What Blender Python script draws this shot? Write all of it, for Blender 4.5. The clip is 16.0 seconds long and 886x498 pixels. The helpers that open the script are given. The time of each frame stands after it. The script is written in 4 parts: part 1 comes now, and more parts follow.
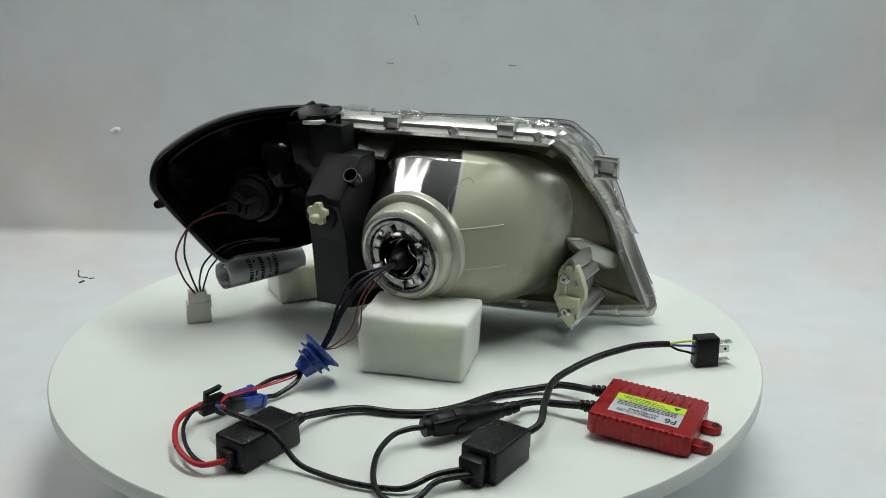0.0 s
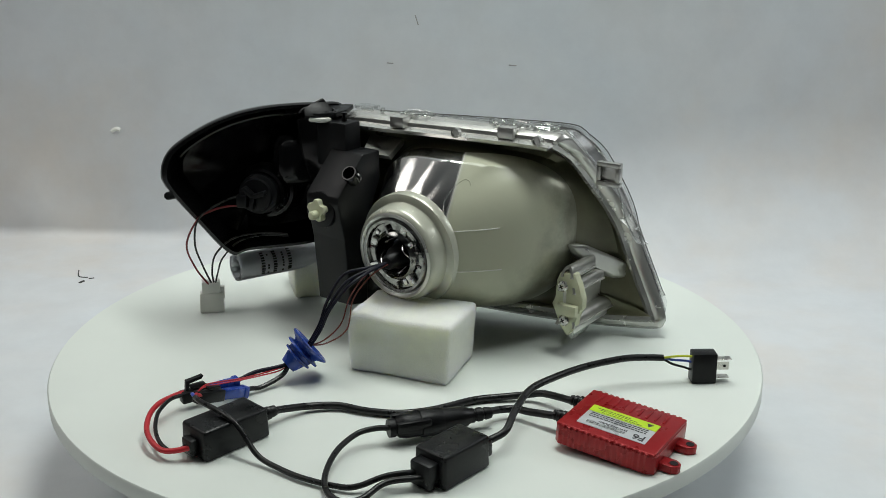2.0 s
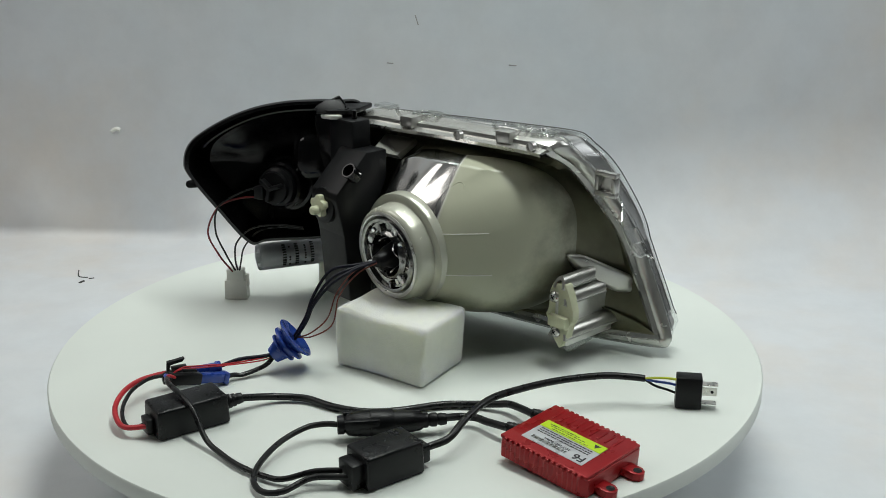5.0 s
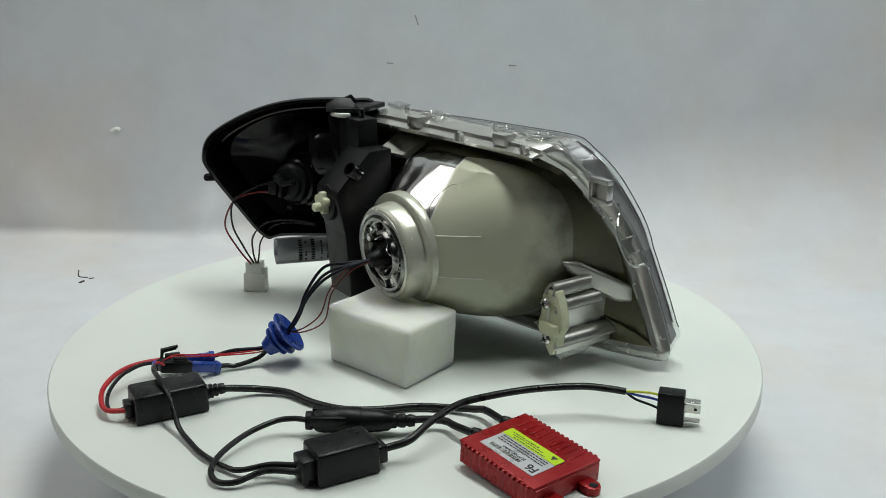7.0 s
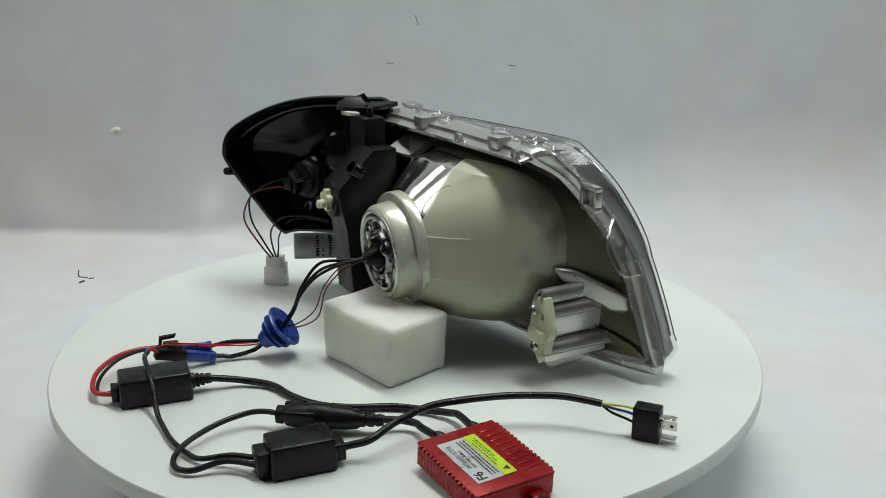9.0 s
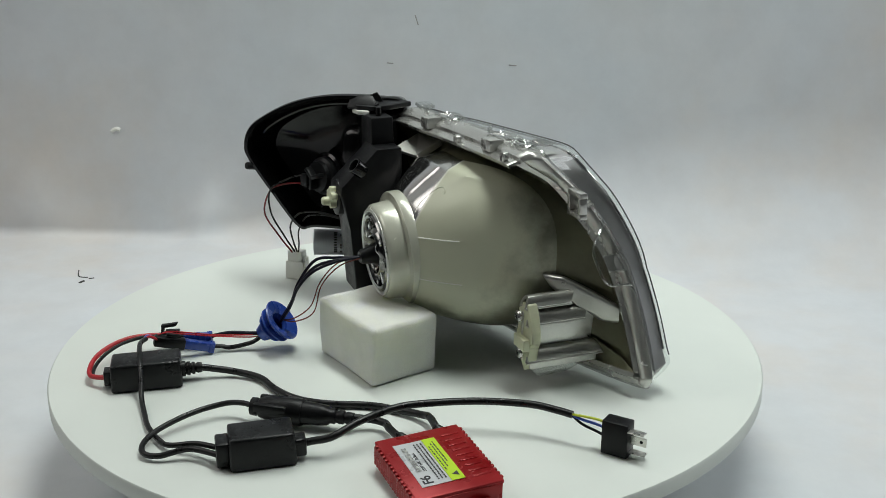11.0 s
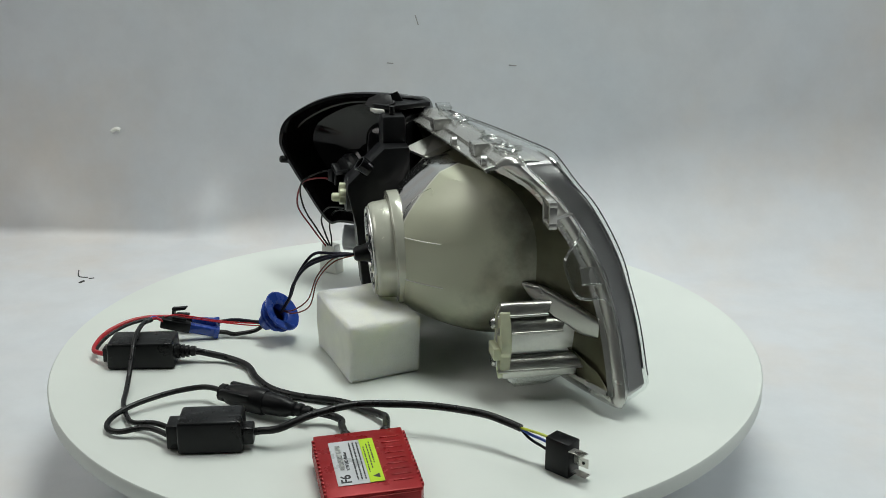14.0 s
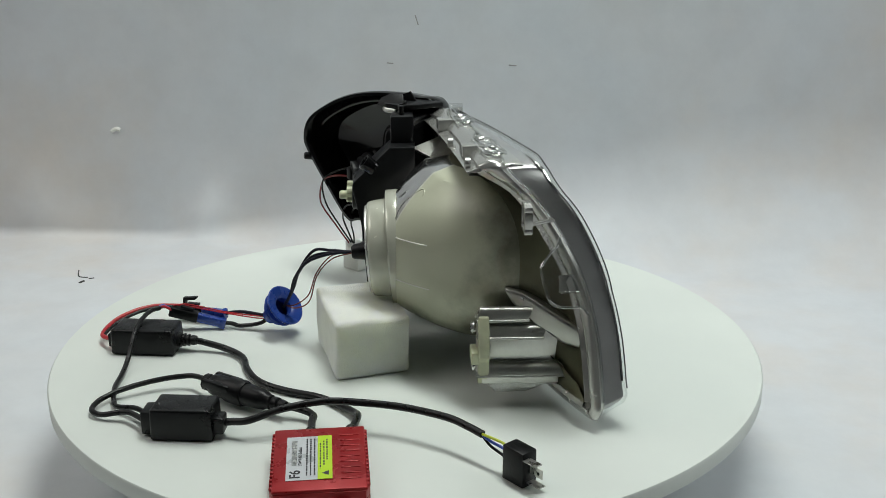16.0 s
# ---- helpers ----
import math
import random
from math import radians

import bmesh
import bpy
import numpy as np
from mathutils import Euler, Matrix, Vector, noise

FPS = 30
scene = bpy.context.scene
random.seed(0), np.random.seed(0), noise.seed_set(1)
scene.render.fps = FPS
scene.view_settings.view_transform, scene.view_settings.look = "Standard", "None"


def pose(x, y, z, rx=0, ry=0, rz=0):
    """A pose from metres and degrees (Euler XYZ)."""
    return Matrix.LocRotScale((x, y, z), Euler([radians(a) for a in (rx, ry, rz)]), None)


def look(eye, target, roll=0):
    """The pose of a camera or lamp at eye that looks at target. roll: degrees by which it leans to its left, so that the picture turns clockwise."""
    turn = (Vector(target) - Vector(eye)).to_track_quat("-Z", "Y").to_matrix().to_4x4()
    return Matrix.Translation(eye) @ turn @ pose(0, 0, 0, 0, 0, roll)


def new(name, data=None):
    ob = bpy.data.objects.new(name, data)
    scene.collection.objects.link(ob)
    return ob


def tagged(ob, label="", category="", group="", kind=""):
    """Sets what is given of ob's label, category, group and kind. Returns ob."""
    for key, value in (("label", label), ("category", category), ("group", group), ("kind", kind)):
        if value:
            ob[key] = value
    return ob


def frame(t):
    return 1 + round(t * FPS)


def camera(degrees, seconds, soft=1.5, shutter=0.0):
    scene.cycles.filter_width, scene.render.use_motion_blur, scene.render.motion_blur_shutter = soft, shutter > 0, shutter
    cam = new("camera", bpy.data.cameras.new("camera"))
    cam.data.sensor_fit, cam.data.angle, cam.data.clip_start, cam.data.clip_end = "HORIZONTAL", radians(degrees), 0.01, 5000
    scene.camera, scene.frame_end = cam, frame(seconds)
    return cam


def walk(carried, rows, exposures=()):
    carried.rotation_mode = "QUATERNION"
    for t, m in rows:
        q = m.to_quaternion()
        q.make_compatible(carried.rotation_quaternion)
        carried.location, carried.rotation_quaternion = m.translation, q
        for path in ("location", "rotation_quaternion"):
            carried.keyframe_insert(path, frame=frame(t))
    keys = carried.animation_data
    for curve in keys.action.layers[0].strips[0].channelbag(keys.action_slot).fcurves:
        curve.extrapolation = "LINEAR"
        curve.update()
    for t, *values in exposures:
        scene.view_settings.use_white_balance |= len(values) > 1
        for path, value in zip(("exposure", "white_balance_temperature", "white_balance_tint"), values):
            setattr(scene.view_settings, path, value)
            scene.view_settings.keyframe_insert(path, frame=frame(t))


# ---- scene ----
# All places are metres; the turntable's axis is the origin, its top is z = 0.
cam = camera(45.2, 16.0, soft=0.85)
EYE = Vector((0.0, -0.865, 0.3685))
YAW, PITCH = radians(2.03), radians(18.25)
AIM = EYE + Vector((math.sin(YAW) * math.cos(PITCH), math.cos(YAW) * math.cos(PITCH), -math.sin(PITCH)))
STAND = look(EYE, AIM, -0.17)
walk(cam, [(0.0, STAND), (16.0, STAND)], exposures=[(0.0, 0.0), (16.0, 0.0)])

# ---- light: a big soft box above the table, a dim studio round it ----
world = bpy.data.worlds.new("studio_air")
scene.world = world
world.use_nodes = True
world.node_tree.nodes["Background"].inputs[0].default_value = (0.80, 0.90, 1.0, 1)
world.node_tree.nodes["Background"].inputs[1].default_value = 0.10


def area(name, eye, target, sx, sy, watts, colour, spread=180):
    data = bpy.data.lights.new(name, "AREA")
    data.shape, data.size, data.size_y, data.energy, data.color = "RECTANGLE", sx, sy, watts, colour
    data.spread = radians(spread)
    ob = new(name, data)
    ob.matrix_world = look(eye, target)
    return ob


area("soft_box_light", (0.10, 0.16, 1.45), (0.05, 0.12, 0.0), 1.35, 0.20, 6.9, (0.945, 1.0, 0.955), 112)
# Added unseen fills that brighten the backdrop floor left and right.
area("side_fill_light", (1.35, 0.15, 0.95), (0.68, 0.05, -0.09), 0.6, 0.6, 2.35, (0.94, 0.98, 1.0), 120)
# This one also stands where the bowl's bare metal reflects it.
area("left_fill_light", (-1.25, 0.05, 1.25), (-0.75, 0.00, -0.09), 0.9, 0.9, 3.3, (1.0, 0.97, 0.93), 120)


# ---- materials ----
def nodes_of(name):
    m = bpy.data.materials.new(name)
    m.use_nodes = True
    t = m.node_tree
    return m, t, t.nodes["Principled BSDF"]


def link(t, a, b):
    t.links.new(a, b)


def noise_node(t, scale, detail=4.0, rough=0.55, coord="Object"):
    tc = t.nodes.new("ShaderNodeTexCoord")
    n = t.nodes.new("ShaderNodeTexNoise")
    n.inputs["Scale"].default_value, n.inputs["Detail"].default_value, n.inputs["Roughness"].default_value = scale, detail, rough
    link(t, tc.outputs[coord], n.inputs["Vector"])
    return n


def ramp(t, src, stops):
    r = t.nodes.new("ShaderNodeValToRGB")
    while len(r.color_ramp.elements) < len(stops):
        r.color_ramp.elements.new(0.5)
    for e, (p, c) in zip(r.color_ramp.elements, stops):
        e.position = p
        e.color = (c, c, c, 1) if isinstance(c, (int, float)) else (*c, 1)
    link(t, src, r.inputs[0])
    return r


def surface(name, colour, rough=0.5, metal=0.0, vary=0.12, scale=60.0, grain=900.0, bump=0.05, spec=0.5, coat=0.0, sss=0.0, rough_vary=0.1):
    """A surface with stains at a large scale, grain at a small one, and fine relief."""
    m, t, p = nodes_of(name)
    big, small = noise_node(t, scale), noise_node(t, grain, 2.0)
    lo = tuple(c * (1 - vary) for c in colour)
    hi = tuple(min(1, c * (1 + vary)) for c in colour)
    r = ramp(t, big.outputs["Fac"], [(0.3, lo), (0.7, hi)])
    link(t, r.outputs[0], p.inputs["Base Color"])
    rr = ramp(t, big.outputs["Fac"], [(0.3, max(0.02, rough - rough_vary)), (0.7, min(1, rough + rough_vary))])
    link(t, rr.outputs[0], p.inputs["Roughness"])
    p.inputs["Metallic"].default_value = metal
    p.inputs["Specular IOR Level"].default_value = spec
    p.inputs["Coat Weight"].default_value = coat
    if sss:
        p.inputs["Subsurface Weight"].default_value = sss
        p.inputs["Subsurface Radius"].default_value = (0.022 * sss ** 2, 0.022 * sss ** 2, 0.018 * sss ** 2)
        p.inputs["Subsurface Scale"].default_value = 1.0
    if bump:
        b = t.nodes.new("ShaderNodeBump")
        b.inputs["Strength"].default_value, b.inputs["Distance"].default_value = bump, 0.001
        link(t, small.outputs["Fac"], b.inputs["Height"])
        link(t, b.outputs[0], p.inputs["Normal"])
    return m


def clear(name, tint, rough=0.05, ior=1.5, gain=1.0):
    """Clear plastic: see-through, with a sheen that grows at grazing angles."""
    m, t, p = nodes_of(name)
    t.nodes.remove(p)
    out = t.nodes["Material Output"]
    see, gloss, mix = t.nodes.new("ShaderNodeBsdfTransparent"), t.nodes.new("ShaderNodeBsdfGlossy"), t.nodes.new("ShaderNodeMixShader")
    weight, power, fr = t.nodes.new("ShaderNodeLayerWeight"), t.nodes.new("ShaderNodeMath"), t.nodes.new("ShaderNodeMath")
    weight.inputs["Blend"].default_value = 0.5
    power.operation, power.inputs[1].default_value = "POWER", 4.0
    fr.operation, fr.inputs[1].default_value, fr.inputs[2].default_value = "MULTIPLY_ADD", 0.75, (ior - 1) * 0.11
    link(t, weight.outputs["Facing"], power.inputs[0])
    link(t, power.outputs[0], fr.inputs[0])
    see.inputs[0].default_value = (*tint, 1)
    gloss.inputs["Roughness"].default_value = rough
    gloss.inputs["Color"].default_value = (gain, gain, gain, 1)
    link(t, fr.outputs[0], mix.inputs[0])
    link(t, see.outputs[0], mix.inputs[1])
    link(t, gloss.outputs[0], mix.inputs[2])
    link(t, mix.outputs[0], out.inputs["Surface"])
    return m


def milky_material():
    """Cream plastic bowl, metal-sprayed from the inside; it turns darker and half metallic away from a spot beside the
    neck and is bare bright metal at one side.
    """
    m, t, p = nodes_of("sprayed_bowl_plastic")
    tc = t.nodes.new("ShaderNodeTexCoord")
    sep = t.nodes.new("ShaderNodeSeparateXYZ")
    link(t, tc.outputs["Object"], sep.inputs[0])
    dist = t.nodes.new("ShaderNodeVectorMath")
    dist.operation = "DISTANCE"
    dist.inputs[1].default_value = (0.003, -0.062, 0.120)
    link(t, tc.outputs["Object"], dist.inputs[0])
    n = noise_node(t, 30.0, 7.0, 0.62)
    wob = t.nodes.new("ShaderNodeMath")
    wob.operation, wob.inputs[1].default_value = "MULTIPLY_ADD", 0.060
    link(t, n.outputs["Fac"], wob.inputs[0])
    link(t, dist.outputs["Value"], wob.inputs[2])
    # 0 near that spot, 1 far off; mixes in the darker, half-metallic tone.
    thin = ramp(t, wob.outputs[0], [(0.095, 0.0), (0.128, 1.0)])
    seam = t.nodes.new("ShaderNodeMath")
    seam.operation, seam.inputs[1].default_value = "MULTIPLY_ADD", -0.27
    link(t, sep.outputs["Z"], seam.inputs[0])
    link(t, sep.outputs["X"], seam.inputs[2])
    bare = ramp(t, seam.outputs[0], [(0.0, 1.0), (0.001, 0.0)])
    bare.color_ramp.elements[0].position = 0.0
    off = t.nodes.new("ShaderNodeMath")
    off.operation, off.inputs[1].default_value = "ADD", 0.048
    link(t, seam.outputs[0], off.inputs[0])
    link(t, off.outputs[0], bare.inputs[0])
    metal = t.nodes.new("ShaderNodeMath")
    metal.operation = "MAXIMUM"
    half = t.nodes.new("ShaderNodeMath")
    half.operation, half.inputs[1].default_value = "MULTIPLY", 0.5
    link(t, thin.outputs[0], half.inputs[0])
    link(t, bare.outputs[0], metal.inputs[0])
    link(t, half.outputs[0], metal.inputs[1])
    link(t, metal.outputs[0], p.inputs["Metallic"])
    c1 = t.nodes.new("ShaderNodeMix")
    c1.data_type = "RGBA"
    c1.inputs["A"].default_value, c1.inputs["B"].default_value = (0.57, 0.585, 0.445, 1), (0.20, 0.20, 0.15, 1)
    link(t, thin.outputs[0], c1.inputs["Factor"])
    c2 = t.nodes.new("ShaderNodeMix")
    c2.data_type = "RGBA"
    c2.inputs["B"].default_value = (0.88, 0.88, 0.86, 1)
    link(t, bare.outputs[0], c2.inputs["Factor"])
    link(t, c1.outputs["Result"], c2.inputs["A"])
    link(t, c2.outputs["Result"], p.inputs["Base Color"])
    rr = ramp(t, metal.outputs[0], [(0.0, 0.32), (0.6, 0.28), (1.0, 0.17)])
    link(t, rr.outputs[0], p.inputs["Roughness"])
    b = t.nodes.new("ShaderNodeBump")
    b.inputs["Strength"].default_value, b.inputs["Distance"].default_value = 0.05, 0.0015
    link(t, noise_node(t, 160.0, 3.0).outputs["Fac"], b.inputs["Height"])
    link(t, b.outputs[0], p.inputs["Normal"])
    return m


def backdrop_material():
    """Off-white vinyl, cool in places and faintly brownish in others, with fine wear."""
    m, t, p = nodes_of("grey_white_backdrop_vinyl")
    n, w = noise_node(t, 2.2, 5.0, 0.6), noise_node(t, 14.0, 6.0, 0.65)
    tone = ramp(t, n.outputs["Fac"], [(0.34, (0.765, 0.725, 0.685)), (0.50, (0.745, 0.765, 0.785)), (0.66, (0.74, 0.785, 0.825))])
    wear = ramp(t, w.outputs["Fac"], [(0.30, 0.93), (0.62, 1.0)])
    mix = t.nodes.new("ShaderNodeMix")
    mix.data_type, mix.blend_type = "RGBA", "MULTIPLY"
    mix.inputs["Factor"].default_value = 1.0
    link(t, tone.outputs[0], mix.inputs["A"])
    link(t, wear.outputs[0], mix.inputs["B"])
    link(t, mix.outputs["Result"], p.inputs["Base Color"])
    p.inputs["Roughness"].default_value = 0.55
    b = t.nodes.new("ShaderNodeBump")
    b.inputs["Strength"].default_value, b.inputs["Distance"].default_value = 0.25, 0.004
    link(t, noise_node(t, 9.0, 4.0).outputs["Fac"], b.inputs["Height"])
    link(t, b.outputs[0], p.inputs["Normal"])
    return m


M_TABLE = surface("white_table_laminate", (0.765, 0.81, 0.765), 0.55, vary=0.03, scale=9.0, grain=500.0, bump=0.02)
M_BACK = backdrop_material()
M_MARK = surface("dark_scuff", (0.06, 0.06, 0.06), 0.8)
M_SMUDGE = surface("grey_smudge", (0.36, 0.36, 0.36), 0.8)
M_ROOM = surface("studio_paint", (0.36, 0.37, 0.38), 0.8, vary=0.06, scale=2.0, grain=90.0)
M_DARKMETAL = surface("shade_brown_base_metal", (0.075, 0.060, 0.050), 0.5, 0.2)
M_FOAM = surface("white_foam", (0.80, 0.82, 0.75), 0.9, vary=0.04, scale=60.0, grain=1100.0, bump=0.5, spec=0.1, sss=1.0)
M_BOWL = milky_material()
# Skirt tone: sprayed olive, set darker for the shade in the recess.
M_SKIRT = surface("sprayed_shade_skirt_plastic", (0.115, 0.113, 0.068), 0.34, 0.32, vary=0.32, scale=22.0, bump=0.10, grain=220.0, rough_vary=0.08)
M_SPRAY = surface("bright_sprayed_metal", (0.72, 0.72, 0.68), 0.33, 0.75, vary=0.07, scale=130.0, bump=0.04, grain=700.0, rough_vary=0.06)
M_NECK = surface("half_sprayed_neck_plastic", (0.60, 0.61, 0.51), 0.24, 0.22, rough_vary=0.04, vary=0.08, scale=45.0, bump=0.06, coat=0.4)
M_CHROME = surface("chrome", (0.84, 0.84, 0.83), 0.20, 1.0, vary=0.05, scale=70.0, bump=0.0, rough_vary=0.05)
M_SILVER = surface("sprayed_silver_plastic", (0.50, 0.50, 0.46), 0.30, 0.75, rough_vary=0.03, vary=0.05, scale=90.0, bump=0.0)
M_RIM = surface("grey_rim_plastic", (0.60, 0.60, 0.57), 0.25, 0.72, rough_vary=0.03, vary=0.05, scale=60.0, bump=0.0)
M_BEZEL = surface("satin_metal_inner_bezel", (0.62, 0.61, 0.61), 0.40, 0.7, rough_vary=0.04, vary=0.1, scale=40.0, bump=0.0)
M_SEAT = surface("worn_dark_chrome", (0.27, 0.27, 0.26), 0.11, 1.0, vary=0.5, scale=160.0, bump=0.1, rough_vary=0.06)
M_SEAM = surface("dark_lens_seam", (0.10, 0.10, 0.10), 0.3)
M_LENS = clear("clear_lens_plastic", (0.94, 0.95, 0.95), 0.06, 1.45)
M_CLIP = clear("clear_clip_plastic", (0.90, 0.91, 0.90), 0.09, 3.3)
M_BLACKG = surface("glossy_black_plastic", (0.005, 0.005, 0.0054), 0.13, vary=0.3, scale=50.0, bump=0.04, spec=0.42)
M_BLACK = surface("satin_black_plastic", (0.0065, 0.007, 0.0078), 0.40, spec=0.24, vary=0.25, scale=60.0, grain=1200.0, bump=0.12)
M_BOX = surface("black_moulded_plastic", (0.008, 0.0088, 0.0096), 0.32, spec=0.28, vary=0.2, scale=50.0, grain=1400.0, bump=0.15)
M_CABLE = surface("black_cable_rubber", (0.009, 0.0095, 0.010), 0.32, spec=0.32, vary=0.2, scale=120.0, bump=0.08)
M_SLEEVE = surface("dark_braided_sleeve", (0.0065, 0.0065, 0.016), 0.45, spec=0.25, vary=0.6, scale=700.0, bump=0.3)
M_RED = surface("red_anodised_metal", (0.33, 0.008, 0.011), 0.29, 0.30, vary=0.12, scale=50.0, grain=1600.0, bump=0.08)
M_REDWIRE = surface("red_wire", (0.50, 0.02, 0.03), 0.35, vary=0.1, scale=100.0)
M_THINRED = surface("thin_dark_red_wire", (0.20, 0.015, 0.02), 0.4, vary=0.2, scale=200.0)
M_BROWNWIRE = surface("thin_brown_wire", (0.20, 0.05, 0.035), 0.45, vary=0.3, scale=300.0)
M_BLUEWIRE = surface("blue_wire", (0.05, 0.10, 0.50), 0.35)
M_YGWIRE = surface("yellow_green_wire", (0.55, 0.62, 0.05), 0.35)
M_BLUE = surface("blue_plastic", (0.026, 0.068, 0.34), 0.26, vary=0.15, scale=80.0, sss=0.1)
M_CREAM = surface("cream_nylon", (0.66, 0.68, 0.48), 0.38, vary=0.07, scale=90.0, sss=0.15)
M_WHITE = surface("white_nylon", (0.80, 0.80, 0.75), 0.4, vary=0.04, scale=90.0, sss=0.1)
M_PAPER = surface("rolled_white_paper", (0.84, 0.86, 0.88), 0.55, vary=0.05, scale=60.0)
M_INK = surface("black_ink", (0.03, 0.03, 0.035), 0.6)
M_STEEL = surface("steel_screw", (0.60, 0.60, 0.58), 0.28, 1.0, vary=0.15, scale=300.0)
M_BLADE = surface("tinned_blade", (0.62, 0.61, 0.57), 0.30, 1.0, vary=0.12, scale=200.0)
M_LABEL = surface("silver_label", (0.62, 0.64, 0.66), 0.32, 0.25, vary=0.05, scale=60.0, bump=0.0)
M_YELLOW = surface("yellow_green_label", (0.52, 0.76, 0.02), 0.38, vary=0.04, scale=60.0, bump=0.0)


# ---- mesh helpers ----
BASE = {}


def thing(name, base, label, category, group=""):
    ob = new(name)
    ob.empty_display_size = 0.02
    ob.location = base
    BASE[ob] = Vector(base)
    return tagged(ob, label, category, group)


def part(name, bm, material, parent, label="", smooth=40.0):
    """Links a bmesh, drawn in the turntable's space, as one mesh object under a thing or a part."""
    base = BASE[parent]
    bmesh.ops.translate(bm, verts=bm.verts, vec=-base)
    bmesh.ops.recalc_face_normals(bm, faces=bm.faces)
    for e in bm.edges:
        e.smooth = len(e.link_faces) != 2 or e.calc_face_angle(0) < radians(smooth)
    for f in bm.faces:
        f.smooth = True
    me = bpy.data.meshes.new(name)
    bm.to_mesh(me)
    bm.free()
    me.materials.append(material)
    ob = new(name, me)
    ob.parent = parent
    BASE[ob] = base
    return tagged(ob, label)


def structure(name, bm, material, label, category):
    holder = part_free(name, bm, material)
    return tagged(holder, label, category, kind="structure")


def part_free(name, bm, material):
    bmesh.ops.recalc_face_normals(bm, faces=bm.faces)
    for e in bm.edges:
        e.smooth = len(e.link_faces) != 2 or e.calc_face_angle(0) < radians(40)
    for f in bm.faces:
        f.smooth = True
    me = bpy.data.meshes.new(name)
    bm.to_mesh(me)
    bm.free()
    me.materials.append(material)
    return new(name, me)


def axes(origin, ex, ez):
    """A pose with its x along ex and its z near ez."""
    ex = Vector(ex).normalized()
    ey = Vector(ez).cross(ex).normalized()
    ez = ex.cross(ey)
    m = Matrix((ex, ey, ez)).transposed().to_4x4()
    m.translation = Vector(origin)
    return m


def along(origin, axis, up=(0, 0, 1)):
    """A pose with its z along axis."""
    az = Vector(axis).normalized()
    ax = Vector(up).cross(az)
    ax = ax.normalized() if ax.length > 1e-4 else Vector((1, 0, 0))
    m = Matrix((ax, az.cross(ax), az)).transposed().to_4x4()
    m.translation = Vector(origin)
    return m


def add_box(bm, m, sx, sy, sz, bevel=0.001, seg=2, taper=1.0):
    """A box with rounded edges, standing on its own z = 0; taper narrows its top."""
    made = bmesh.ops.create_cube(bm, size=1.0)["verts"]
    for v in made:
        k = taper if v.co.z > 0 else 1.0
        v.co = Vector((v.co.x * sx * k, v.co.y * sy * k, (v.co.z + 0.5) * sz))
    if bevel:
        edges = list({e for v in made for e in v.link_edges})
        out = bmesh.ops.bevel(bm, geom=edges, offset=bevel, segments=seg, profile=0.5, affect="EDGES")
        made = list({v for f in out["faces"] for v in f.verts} | {v for v in made if v.is_valid})
    bmesh.ops.transform(bm, matrix=m, verts=made)
    return bm


def box(m, sx, sy, sz, bevel=0.001, seg=2, taper=1.0):
    return add_box(bmesh.new(), m, sx, sy, sz, bevel, seg, taper)


def add_lathe(bm, m, profile, n=32, close=False):
    """Turns (radius, height) pairs round the z axis of m."""
    rings = []
    for r, h in profile:
        if r < 1e-6:
            rings.append([bm.verts.new(m @ Vector((0, 0, h)))])
        else:
            rings.append([bm.verts.new(m @ Vector((r * math.cos(2 * math.pi * k / n), r * math.sin(2 * math.pi * k / n), h))) for k in range(n)])
    pairs = list(zip(rings, rings[1:])) + ([(rings[-1], rings[0])] if close else [])
    for a, b in pairs:
        for k in range(n):
            q = [a[k % len(a)], a[(k + 1) % len(a)], b[(k + 1) % len(b)], b[k % len(b)]]
            q = list(dict.fromkeys(q))
            if len(q) > 2:
                bm.faces.new(q)
    return bm


def lathe(m, profile, n=32, close=False):
    return add_lathe(bmesh.new(), m, profile, n, close)


def curve_points(points, per=8, closed=False):
    """A smooth line through the points (Catmull-Rom)."""
    pts = [Vector(p) for p in points]
    n, out = len(pts), []
    for i in range(n if closed else n - 1):
        if closed:
            a, b, c, d = pts[i - 1], pts[i], pts[(i + 1) % n], pts[(i + 2) % n]
        else:
            a, b, c, d = pts[max(i - 1, 0)], pts[i], pts[i + 1], pts[min(i + 2, n - 1)]
        for k in range(per):
            t = k / per
            out.append(0.5 * (2 * b + (c - a) * t + (2 * a - 5 * b + 4 * c - d) * t * t + (3 * b - a - 3 * c + d) * t ** 3))
    if not closed:
        out.append(pts[-1])
    return out


def add_tube(bm, points, r, n=10, per=8, radii=None):
    line = curve_points(points, per)
    up = Vector((0.05, 0.02, 1))
    rings = []
    for i, p in enumerate(line):
        d = (line[min(i + 1, len(line) - 1)] - line[max(i - 1, 0)]).normalized()
        side = d.cross(up).normalized()
        top = side.cross(d).normalized()
        up = top
        q = r if radii is None else radii(i / (len(line) - 1))
        rings.append([bm.verts.new(p + q * (math.cos(2 * math.pi * k / n) * side + math.sin(2 * math.pi * k / n) * top)) for k in range(n)])
    for a, b in zip(rings, rings[1:]):
        for k in range(n):
            bm.faces.new((a[k], a[(k + 1) % n], b[(k + 1) % n], b[k]))
    bm.faces.new(rings[0][::-1])
    bm.faces.new(rings[-1])
    return bm


def tube(points, r, n=10, per=8, radii=None):
    return add_tube(bmesh.new(), points, r, n, per, radii)


